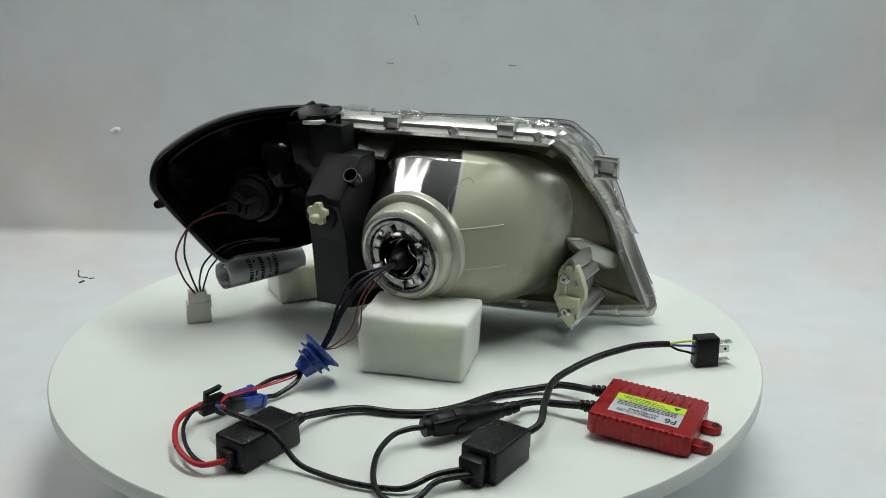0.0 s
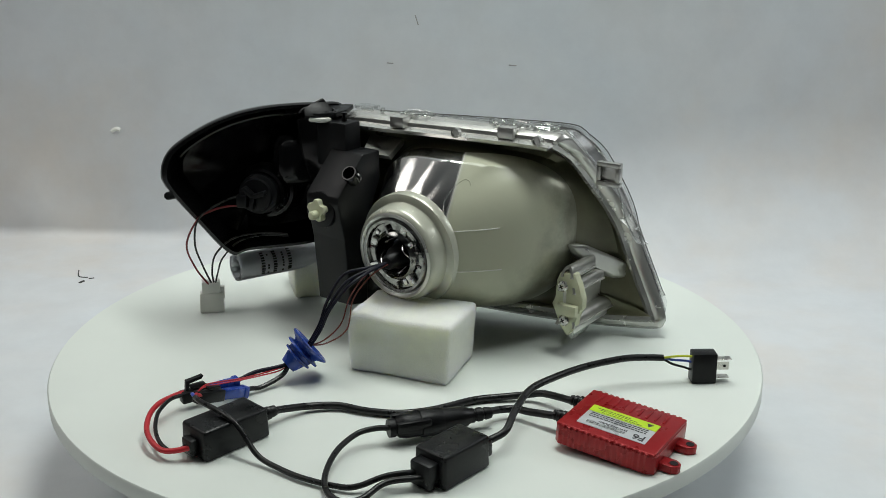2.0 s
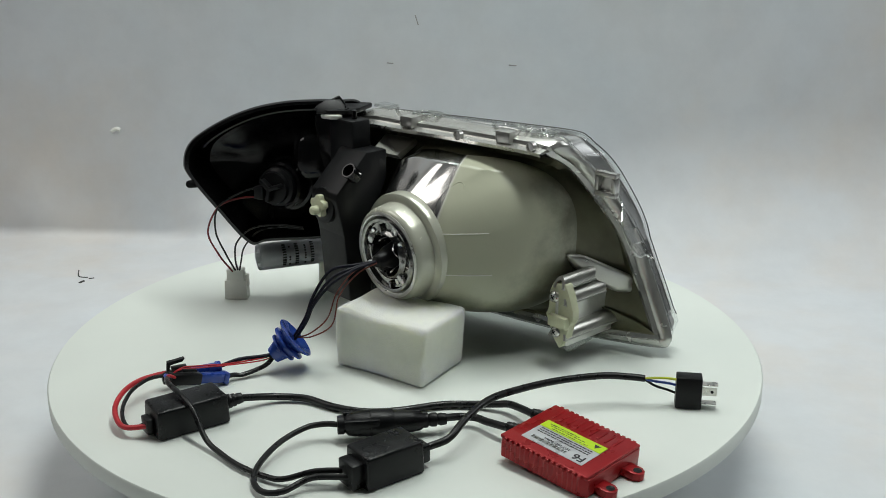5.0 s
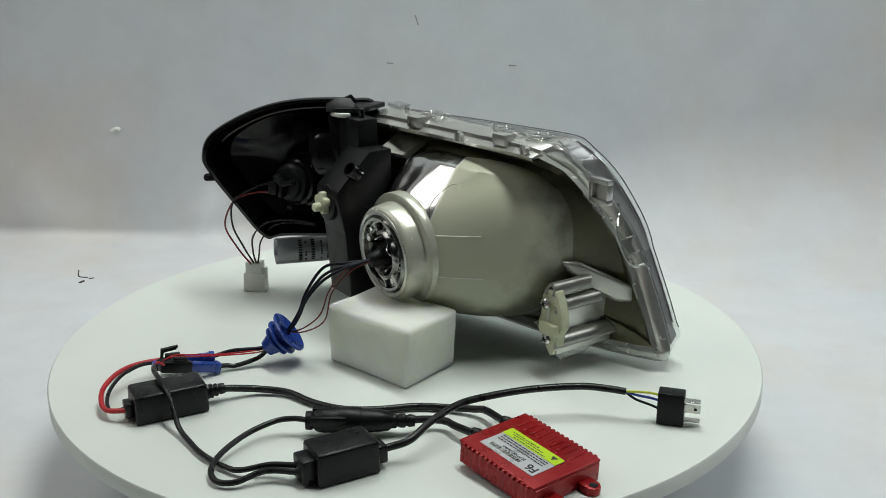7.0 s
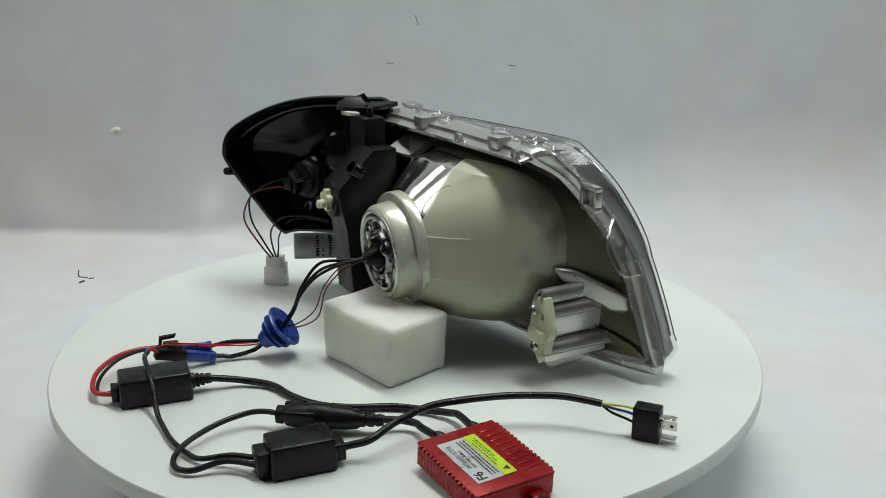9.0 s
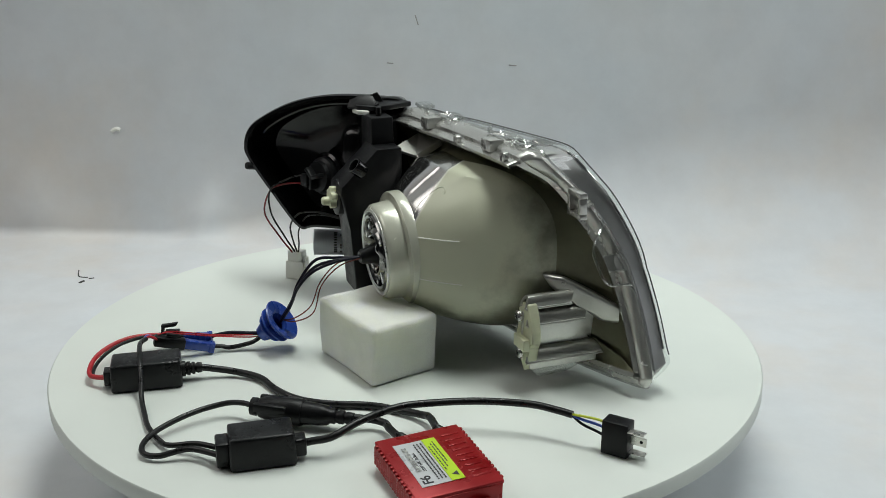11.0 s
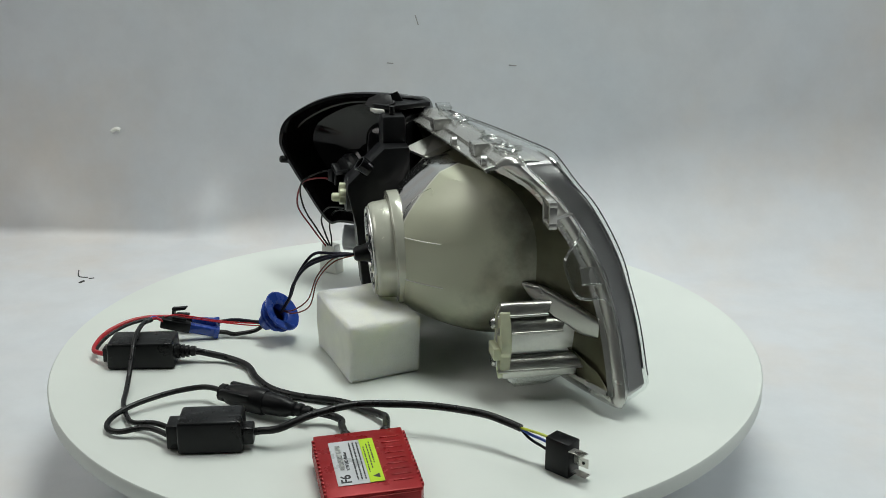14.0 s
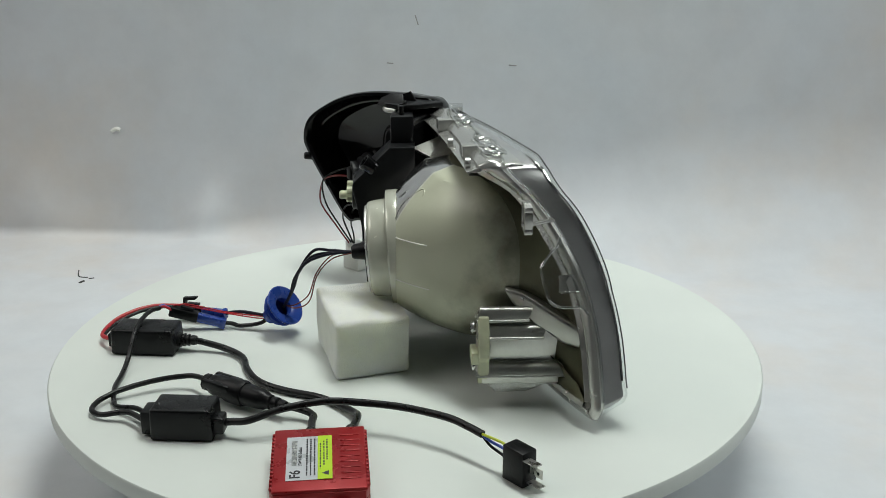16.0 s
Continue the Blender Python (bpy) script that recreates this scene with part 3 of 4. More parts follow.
    plate = [Vector(q) for q in ((0.1800, 0.0190, 0.1090), (0.1900, 0.0220, 0.1122), (0.1965, 0.0255, 0.1000), (0.1900, 0.0110, 0.1010))]
    part("tab_plate", add_loft(bmesh.new(), [plate, [q + U * 0.002 for q in plate]]), M_RIM, fr)
    for k in (0, 2):
        part("tab_rib", tube([plate[k], plate[k].lerp(plate[k + 1], 0.5), plate[k + 1]], 0.0009, 8, 3), M_CLIP, fr, "clear rib of the side tab")
    # aiming bracket: cream plate, two screws, metal channels
    ab = part("aiming_bracket", slab(axes(P(0.0550, 0.128, 0.047), V, -U) @ pose(0, 0, -0.005),
                                     [(-0.0095, 0.004), (-0.0105, 0.018), (-0.007, 0.026), (0.007, 0.027), (0.0105, 0.018), (0.0150, 0.006), (0.0150, -0.003),
                                      (0.0095, -0.008), (0.0090, -0.020), (0.0010, -0.030), (-0.0055, -0.022), (-0.0095, -0.012), (-0.0145, -0.003)], 0.008, 0.0012), M_CREAM, hl, "cream nylon bracket with two cross-head screws")
    part("bracket_step", box(axes(P(0.0525, 0.130, 0.042), V, -U), 0.019, 0.010, 0.006, 0.0012), M_CREAM, ab)
    for p in ((0.1330, -0.0226, 0.0624), (0.1348, -0.0228, 0.0322)):
        sm = along(Vector(p) - U * 0.0002, -U)
        sc = part("screw", lathe(sm, [(0, 0), (0.0048, 0), (0.0048, 0.0012), (0.0035, 0.0026), (0, 0.0030)], 20), M_STEEL, ab, "cross-head steel screw")
        slot = add_box(box(sm @ pose(0, 0, 0.0026, 0, 0, 35), 0.0042, 0.0009, 0.0006, 0), sm @ pose(0, 0, 0.0026, 0, 0, 125), 0.0042, 0.0009, 0.0006, 0)
        part("slot", slot, M_BLACK, sc)
    for (z, u1, w) in ((0.0745, 0.089, 0.012), (0.0615, 0.100, 0.018), (0.0310, 0.128, 0.020)):
        ch = bmesh.new()
        rings = []
        for u in (0.050, 0.06 + 0.4 * (u1 - 0.06), u1):
            ring = []
            for k in range(15):
                a = math.pi * (0.0 + k / 14)
                ring.append(P(u + 0.004 * math.sin(a), 0.128 + w / 2 * math.cos(a) * 0.9, z + 0.009 * math.sin(a) - 0.004))
            for k in range(15):
                a = math.pi * (1 - k / 14)
                ring.append(P(u + 0.003 * math.sin(a), 0.128 + (w / 2 - 0.002) * math.cos(a) * 0.9, z + 0.007 * math.sin(a) - 0.005))
            rings.append(ring)
        add_loft(ch, rings)
        part("metal_channel", ch, M_SILVER, hl, "sprayed metal channel behind the bracket")
        part("channel_lip", tube([P(0.051, 0.128 + w * 0.44, z - 0.0045), P(0.07, 0.128 + w * 0.445, z - 0.0045), P(u1 + 0.001, 0.128 + w * 0.45, z - 0.0045)], 0.0010, 8, 3), M_SPRAY, hl, "bright rolled edge of the channel")
    part("channel_web", box(axes(P(0.086, 0.126, 0.026), U, Z), 0.070, 0.003, 0.040, 0.001), M_SPRAY, hl, "bright speckled web between the channels")
    part("channel_foot", box(axes(P(0.084, 0.1335, 0.0195), U, Z), 0.058, 0.0022, 0.0080, 0.0008), M_SPRAY, hl)
    part("clear_foot_tab", slab(axes(P(0.078, 0.125, 0.0145), U, V), [(-0.022, 0.006), (0.020, 0.007), (0.030, 0.002), (0.012, -0.005), (-0.012, -0.006)], 0.002, 0.0006), M_CLIP, hl, "clear moulded tab under the bracket")

    # black mounting bracket between bowl and corner lamp
    prof = [(-0.0140, 0.1640), (0.0080, 0.1640), (0.0080, 0.1400), (-0.004, 0.1180), (-0.012, 0.1060), (-0.012, 0.0300), (-0.036, 0.0350), (-0.0400, 0.0950), (-0.0475, 0.1270), (-0.0465, 0.1330)]
    mb = part("mounting_bracket", slab(Matrix((U, Z, U.cross(Z))).transposed().to_4x4() @ pose(0, 0, -0.071), prof, 0.036, 0.0014), M_BLACK, hl, "matt black bracket between bowl and corner lamp")
    part("bracket_column", box(axes(P(-0.0030, -0.0715, 0.148), V, Z), 0.034, 0.021, 0.0395, 0.002, taper=0.96), M_BLACK, mb)
    hole = along(Vector((-0.0455, -0.0140, 0.1525)), Vector((-0.30, -0.70, 0.62)))
    hb = part("tube_socket", lathe(hole, [(0.0066, -0.010), (0.0068, 0.0004), (0.0064, 0.0012), (0.0054, 0.0012), (0.0050, 0.0), (0.0048, -0.009), (0, -0.009)], 24), M_BLACKG, mb, "round open socket")
    # the wheel-shaped adjuster
    fm = along(Vector((-0.0715, -0.0110, 0.1200)), -U + Z * 0.05)
    part("adjuster_boss", lathe(fm, [(0.016, -0.006), (0.0155, 0.0005), (0.0140, 0.0012), (0.0, 0.0012)], 28), M_BLACK, mb)
    wheel = [((0.0098 if k % 5 in (0, 1, 2) else 0.0068) * math.cos(2 * math.pi * k / 25), (0.0098 if k % 5 in (0, 1, 2) else 0.0068) * math.sin(2 * math.pi * k / 25)) for k in range(25)]
    aw = part("adjuster_wheel", slab(fm @ pose(0, 0, 0.001), wheel, 0.0055, 0.0006), M_CREAM, hl, "cream toothed adjuster wheel")
    part("adjuster_stem", lathe(fm @ pose(0.001, -0.003, 0.006), [(0, 0), (0.0040, 0), (0.0038, 0.006), (0.0026, 0.0072), (0, 0.0072)], 16), M_CREAM, aw)
    # top plate with its pointed tab, and the white pad
    tp = part("top_plate", slab(pose(0, 0, 0.1895), [(-0.089, 0.030), (-0.089, 0.058), (-0.078, 0.074), (-0.056, 0.074), (-0.058, 0.048), (-0.064, 0.033), (-0.080, 0.028)], 0.0045, 0.001), M_BLACK, hl, "black top plate with a pointed tab")
    part("pointed_tab", slab(axes((-0.085, 0.052, 0.192), (0.80, 0.60, 0), (0.6, -0.8, 0)), [(-0.018, 0.0), (0.012, 0.0), (0.009, 0.006), (0.0055, 0.0105), (-0.004, 0.006), (-0.014, 0.0035)], 0.003, 0.0006), M_BLACK, tp)
    part("flap", slab(axes((-0.0790, 0.0330, 0.1915), (0.90, 0.43, 0), (0.30, -0.62, 0.72)), [(-0.013, -0.002), (0.011, -0.002), (0.0125, 0.005), (0.008, 0.012), (-0.004, 0.012), (-0.0125, 0.006)], 0.0025, 0.0006), M_BLACK, tp, "tilted black flap")
    part("plate_eye", lathe(along((-0.070, 0.038, 0.1945), (0, -0.3, 1)), [(0.0052, -0.002), (0.0052, 0.001), (0.0030, 0.001), (0.0028, -0.002)], 20), M_BLACKG, tp)
    part("white_pad", slab(pose(0, 0, 0.1862), [(-0.088, 0.029), (-0.084, 0.034), (-0.070, 0.033), (-0.067, 0.029), (-0.077, 0.0255)], 0.0040, 0.0014), M_WHITE, hl, "bit of white foam pad")
    part("stub", lathe(pose(-0.0565, 0.030, 0.180), [(0, 0), (0.0026, 0), (0.0024, 0.015), (0, 0.0155)], 12), M_BLACKG, hl)
    part("blue_film", slab(axes((-0.045, 0.080, 0.189), (0.85, -0.5, 0), (0, 0, 1)), [(-0.010, -0.006), (0.010, -0.007), (0.011, 0.006), (-0.009, 0.007)], 0.0035, 0.0008), M_CLIP, hl)
    # lower black housing behind the bracket
    lh = bmesh.new()
    add_loft(lh, [[Vector((x, y, z)) for x, y in ((-w, 0.050), (-0.048 - 0.3 * k, 0.014 + s), (-0.020 - k, 0.034), (-0.040 - k, 0.078), (-w, 0.078))] for z, s, w, k in ((0.022, 0.010, 0.066, 0.0), (0.035, 0.0, 0.076, 0.0), (0.10, 0.010, 0.084, 0.010), (0.150, 0.020, 0.100, 0.026), (0.184, 0.030, 0.104, 0.030))])
    bmesh.ops.bevel(lh, geom=list(lh.edges), offset=0.003, segments=2, profile=0.5, affect="EDGES")
    part("lower_housing", lh, M_BLACKG, hl, "glossy black lower housing")
    fin = [Vector((-0.0420, 0.0320, 0.1600)), Vector((-0.0400, 0.0660, 0.1690)), Vector((-0.0080, 0.0620, 0.1690)), Vector((-0.0200, 0.0360, 0.1560))]
    part("silver_fin", add_loft(bmesh.new(), [fin, [q - Z * 0.004 + U * 0.004 for q in fin]]), M_SILVER, hl, "bright sprayed metal fin")

    # corner lamp: black dish with a rolled lip
    outline = [(-0.2155, 0.1440), (-0.2105, 0.1590), (-0.1980, 0.1705), (-0.1754, 0.1835), (-0.1526, 0.1918), (-0.1296, 0.1960), (-0.1064, 0.1972), (-0.0850, 0.1965),
               (-0.0640, 0.1920), (-0.0600, 0.1500), (-0.0640, 0.0880), (-0.0900, 0.0685), (-0.1480, 0.0655), (-0.1655, 0.0640), (-0.1904, 0.0965), (-0.2125, 0.1300)]
    lip = curve_points([(x, 0.0972 + 0.4 * x, z) for x, z in outline], 6, True)
    n_in = Vector((-0.371, 0.928, 0)).normalized()
    c0 = Vector((-0.130, 0.045, 0.128))

    def dish(f, depth):
        return [c0 + (p - c0) * f + n_in * depth for p in lip]
    wing = bmesh.new()
    add_loft(wing, [dish(0.30, 0.040), dish(0.55, 0.038), dish(0.78, 0.030), dish(0.875, 0.014), dish(0.905, 0.004), dish(0.925, 0.000), dish(0.945, -0.002), dish(0.985, -0.0015), dish(1.0, 0.001),
                    dish(0.985, 0.010), dish(0.955, 0.022), dish(0.86, 0.036), dish(0.68, 0.048), dish(0.30, 0.054)], (True, True))
    wg = part("corner_lamp_housing", wing, M_BLACKG, hl, "glossy black corner-lamp housing with a rolled lip")
    part("inner_ledge", tube([c0 + (p - c0) * 0.86 + n_in * 0.010 for p in lip[6:46]], 0.0022, 8, 1), M_BLACKG, wg)
    part("bulge", box(axes((-0.106, 0.066, 0.122), (0.93, 0.37, 0), Z), 0.050, 0.036, 0.046, 0.013, 5, 0.86), M_BLACKG, wg, "boxy black bulge inside the housing", 80)
    part("pin", lathe(along((-0.2060, 0.0300, 0.1195), Vector((-0.0045, -0.020, 0.0035))), [(0, 0), (0.0038, 0), (0.0036, 0.021), (0.0030, 0.0222), (0.0, 0.0222)], 14), M_BLACK, wg, "short black locating pin")
    sax = Vector((-0.12, -0.96, 0.05)).normalized()
    so = along(Vector((-0.136, 0.060, 0.117)), sax)
    part("bulb_tube", lathe(so, [(0.0270, -0.03), (0.0265, -0.003), (0.0255, -0.001), (0.0225, -0.0004), (0.0215, 0.012), (0.0222, 0.015), (0.0200, 0.017), (0.0190, 0.014), (0.0, 0.014)], 36), M_BLACKG, wg, "round socket tube")
    hd = part("bulb_socket", lathe(so, [(0.0185, 0.012), (0.0180, 0.021), (0.0150, 0.023), (0.0145, 0.027), (0.0100, 0.028), (0.0, 0.028)], 28), M_BLACK, hl, "black twist-in bulb socket")
    for a in (20, 140, 260):
        part("grip", box(so @ pose(0, 0, 0.027, 0, 0, a) @ pose(0.006, 0, 0), 0.012, 0.004, 0.008, 0.001), M_BLACK, hd)
    part("plug_spigot", box(so @ pose(-0.010, -0.004, 0.022), 0.010, 0.012, 0.014, 0.0015), M_BLACK, hd)
    # thin wires down to the white three-way connector
    tops = [(-0.1930, 0.0475, 0.0285), (-0.1905, 0.0480, 0.0290), (-0.1880, 0.0490, 0.0290)]
    part("red_wire", tube([(-0.1520, 0.0330, 0.1085), (-0.1620, 0.0270, 0.1100), (-0.1760, 0.0200, 0.1075), (-0.1880, 0.0165, 0.1000), (-0.2010, 0.0200, 0.0750), (-0.2000, 0.0360, 0.0480), (-0.1935, 0.0460, 0.0300), tops[0]], 0.0009, 8), M_THINRED, hl, "thin red wire")
    part("black_wire", tube([(-0.1480, 0.0300, 0.1200), (-0.1640, 0.0240, 0.1160), (-0.1860, 0.0160, 0.1020), (-0.1940, 0.0220, 0.0760), (-0.1930, 0.0360, 0.0500), (-0.1905, 0.0470, 0.0310), tops[1]], 0.0009, 8), M_CABLE, hl, "thin black wire")
    part("black_wire", tube([(-0.1120, 0.0350, 0.0830), (-0.1350, 0.0300, 0.0850), (-0.1600, 0.0280, 0.0800), (-0.1790, 0.0330, 0.0630), (-0.1870, 0.0430, 0.0430), tops[2]], 0.0009, 8), M_CABLE, hl, "thin black wire")
    part("black_wire", tube([(-0.1120, 0.0360, 0.0810), (-0.1340, 0.0330, 0.0820), (-0.1560, 0.0330, 0.0760), (-0.1750, 0.0400, 0.0570), (-0.1830, 0.0470, 0.0400), (-0.1865, 0.0490, 0.0290)], 0.0008, 8), M_CABLE, hl, "thin black wire")
    wm = pose(-0.1920, 0.0520, 0.0003, 0, 0, 15)
    wc = part("wire_connector", box(wm, 0.0225, 0.0130, 0.0190, 0.0012, taper=0.94), M_WHITE, hl, "white nylon three-way connector")
    part("connector_top", box(wm @ pose(0, 0, 0.017), 0.0165, 0.0105, 0.0130, 0.0010), M_WHITE, wc)
    part("connector_latch", box(wm @ pose(0.010, 0, 0.012), 0.004, 0.006, 0.012, 0.0008), M_WHITE, wc)
    # a thin black leg below the housing
    part("leg", tube([(-0.122, 0.094, 0.062), (-0.118, 0.096, 0.030), (-0.111, 0.098, 0.004)], 0.0012, 8), M_BLACK, hl, "thin black leg")


build_headlight()


# ---- rolled paper under the corner lamp ----
def build_roll():
    a, b = Vector((-0.1671, 0.0525, 0.0438)), Vector((-0.1050, 0.1090, 0.0415))
    ob = moving(thing("paper_roll", a, "rolled white instruction sheet with rows of black print", "paper roll"))
    m = along(a, b - a)
    bm = bmesh.new()
    n, ln = 70, (b - a).length
    line = [(0.0060 + 0.0076 * (k / n) ** 0.5, 2 * math.pi * 3.1 * k / n) for k in range(n + 1)]
    lo, hi = [], []
    for r, t in line:
        lo.append(bm.verts.new(m @ Vector((r * math.cos(t), r * math.sin(t), 0))))
        hi.append(bm.verts.new(m @ Vector((r * math.cos(t), r * math.sin(t), ln))))
    for k in range(n):
        bm.faces.new((lo[k], lo[k + 1], hi[k + 1], hi[k]))
    bmesh.ops.solidify(bm, geom=list(bm.faces), thickness=0.0003)
    sheet = part("sheet", bm, M_PAPER, ob, smooth=60)
    rng = random.Random(4)
    side = (m.to_3x3().inverted() @ Vector((0, -1, 0.2)))
    mid = math.atan2(side.y, side.x)
    for row in range(5):
        h = 0.020 + row * 0.0062 + (0.003 if row > 2 else 0)
        for q in range(9):
            if row in (1, 3) and rng.random() < 0.25:
                continue
            bar = bmesh.new()
            w = 0.0016 if row % 2 else 0.0034
            r0, t0, t1 = 0.01395, mid - 0.80 + q * 0.185, mid - 0.80 + q * 0.185 + 0.12 * rng.uniform(0.7, 1.15)
            pts = [[m @ Vector((r * math.cos(t), r * math.sin(t), h + z)) for r, z in ((r0, 0), (r0, w), (r0 - 0.0006, w), (r0 - 0.0006, 0))] for t in (t0, (t0 + t1) / 2, t1)]
            add_loft(bar, pts)
            part("print_bar", bar, M_INK, sheet)


build_roll()


# ---- red ballast ----
def build_ballast():
    c = Vector((0.1730, -0.1745, 0.0))
    ob = moving(thing("ballast", c, "red ribbed metal lamp ballast with a silver and yellow label", "ballast"))
    m = axes(c, (0.889, -0.457, 0), (0, 0, 1)) @ pose(0, 0, 0.0027, 0, 4, 0)
    L, W, H = 0.0745, 0.0640, 0.0163
    # corrugated sides
    rib = []
    n = 17
    for k in range(n * 2):
        x = -L / 2 + 0.004 + (L - 0.008) * k / (n * 2 - 1)
        rib.append((x, -W / 2 + (0.0012 if k % 2 else 0.0)))
    back = [(x, -y) for x, y in reversed(rib)]
    outline = [(-L / 2, -W / 2 + 0.004)] + rib + [(L / 2, -W / 2 + 0.003), (L / 2, W / 2 - 0.003)] + back + [(-L / 2, W / 2 - 0.004), (-L / 2, 0.022), (-L / 2 + 0.003, 0.020), (-L / 2 + 0.003, 0.002), (-L / 2, 0.0)]
    body = part("body", slab(m @ pose(0, 0, 0.0006), outline, H - 0.003, 0.0004), M_RED, ob)
    part("lid", box(m @ pose(0.0, 0, H - 0.0030), L - 0.0012, W - 0.0030, 0.0028, 0.0010, 3), M_RED, body)
    for k in range(9):
        part("rib", box(m @ pose(-0.026 + k * 0.0064, 0.0200, H - 0.0005), 0.0018, 0.013, 0.0008, 0.0003), M_RED, body)
    for k in range(15):
        for y in (-W / 2 + 0.0014, W / 2 - 0.0014):
            part("edge_rib", box(m @ pose(-0.0310 + k * 0.00443, y, H - 0.0028), 0.0026, 0.0030, 0.0024, 0.0006), M_RED, body)
    for y in (-0.016, 0.015):
        ear = [(0, -0.0055), (0.010, -0.0055), (0.0135, -0.003), (0.0145, 0), (0.0135, 0.003), (0.010, 0.0055), (0, 0.0055)]
        e = part("mounting_ear", slab(m @ pose(L / 2 - 0.001, y, 0.0006), ear, 0.0060, 0.0007), M_RED, body)
        part("ear_hole", lathe(m @ pose(L / 2 + 0.0085, y, 0.0066), [(0, 0.0001), (0.0022, 0.0001), (0.0026, 0.0003), (0.0030, 0.0002), (0.0030, -0.0005)], 16), M_BLACK, e)
    lm = m @ pose(0.0000, -0.0068, H - 0.0001)
    lab = part("label_plate", slab(lm, [(-0.0255, -0.0150), (0.0255, -0.0150), (0.0255, 0.0150), (-0.0255, 0.0150)], 0.0003, 0), M_LABEL, ob, "silver label with black print")
    part("warning_strip", slab(lm @ pose(0, 0, 0.0004), [(-0.0255, 0.0055), (0.0255, 0.0055), (0.0255, 0.0150), (-0.0255, 0.0150)], 0.0002, 0), M_YELLOW, lab, "yellow-green warning strip")

    def words(text, x, y, size, bold=0.0):
        cu = bpy.data.curves.new("lettering", "FONT")
        cu.body, cu.size, cu.extrude, cu.offset = text, size, 0.0001, bold
        tmp = bpy.data.objects.new("lettering", cu)
        scene.collection.objects.link(tmp)
        bpy.context.view_layer.update()
        me = bpy.data.meshes.new_from_object(tmp.evaluated_get(bpy.context.evaluated_depsgraph_get()))
        bpy.data.objects.remove(tmp)
        bm = bmesh.new()
        bm.from_mesh(me)
        bmesh.ops.transform(bm, matrix=lm @ pose(x, y, 0.0004, 0, 0, 180), verts=bm.verts)
        part("lettering", bm, M_INK, lab)

    def bars(x0, x1, y, h, seed, material):
        rng = random.Random(seed)
        x = x0
        while x < x1:
            w = rng.uniform(0.0012, 0.0035)
            part("print_bar", slab(lm @ pose(0, 0, 0.0005), [(x, y), (min(x + w, x1), y), (min(x + w, x1), y + h), (x, y + h)], 0.00015, 0), material, lab)
            x += w + 0.0007
    words("F6", 0.0235, -0.0060, 0.0095, 0.00015)
    words("35W HID Ballast", 0.0095, -0.0050, 0.0032)
    bars(-0.020, 0.009, -0.0115, 0.0034, 1, M_STEEL)
    for k, y in enumerate((-0.0020, 0.0005, 0.0030)):
        bars(-0.022, 0.021, y, 0.0009, 3 + k, M_INK)
    bars(-0.021, 0.004, 0.0112, 0.0009, 8, M_INK)
    bars(-0.019, 0.010, 0.0092, 0.0008, 12, M_INK)
    bars(-0.016, 0.014, 0.0068, 0.0008, 9, M_INK)
    part("warning_sign", slab(lm @ pose(0.019, 0.0105, 0.0005), [(-0.0026, 0.0022), (0.0026, 0.0022), (0, -0.0024)], 0.00015, 0), M_INK, lab)
    # strain reliefs and leads
    e2 = Vector((0.457, 0.889, 0))
    e1 = Vector((0.889, -0.457, 0))
    for y, lead in ((0.0215, "a"), (-0.0065, "b")):
        o = c - e1 * (L / 2 - 0.002) + e2 * y + Z * 0.0120
        g = part("strain_relief", lathe(along(o, -e1 + Z * 0.05), [(0, 0), (0.0052, 0), (0.0052, 0.002), (0.0038, 0.003), (0.0052, 0.0042), (0.0052, 0.0062), (0.0036, 0.0072), (0.0046, 0.0084), (0.0046, 0.010), (0.0032, 0.0108), (0.0040, 0.0122), (0.0036, 0.0140), (0, 0.014)], 20), M_CABLE, ob, "black ribbed strain relief")
        s = o - e1 * 0.011
        if lead == "a":
            pts = [s, (0.1200, -0.1170, 0.0090), (0.1080, -0.1130, 0.0060), (0.0911, -0.1139, 0.0040), (0.0661, -0.1207, 0.0034), (0.0374, -0.1393, 0.0034), (0.0131, -0.1479, 0.0034), (-0.0123, -0.1465, 0.0034),
                   (-0.0365, -0.1405, 0.0040), (-0.0589, -0.1460, 0.0050), (-0.0740, -0.1590, 0.0085), (-0.0800, -0.1655, 0.0098)]
        else:
            pts = [s, (0.1080, -0.1480, 0.0090), (0.0990, -0.1425, 0.0080), (0.0880, -0.1440, 0.0080), (0.0780, -0.1530, 0.0100), (0.0730, -0.1600, 0.0110)]
        part("lead", tube(pts, 0.0028, 12), M_CABLE, ob, "black rubber lead")


build_ballast()


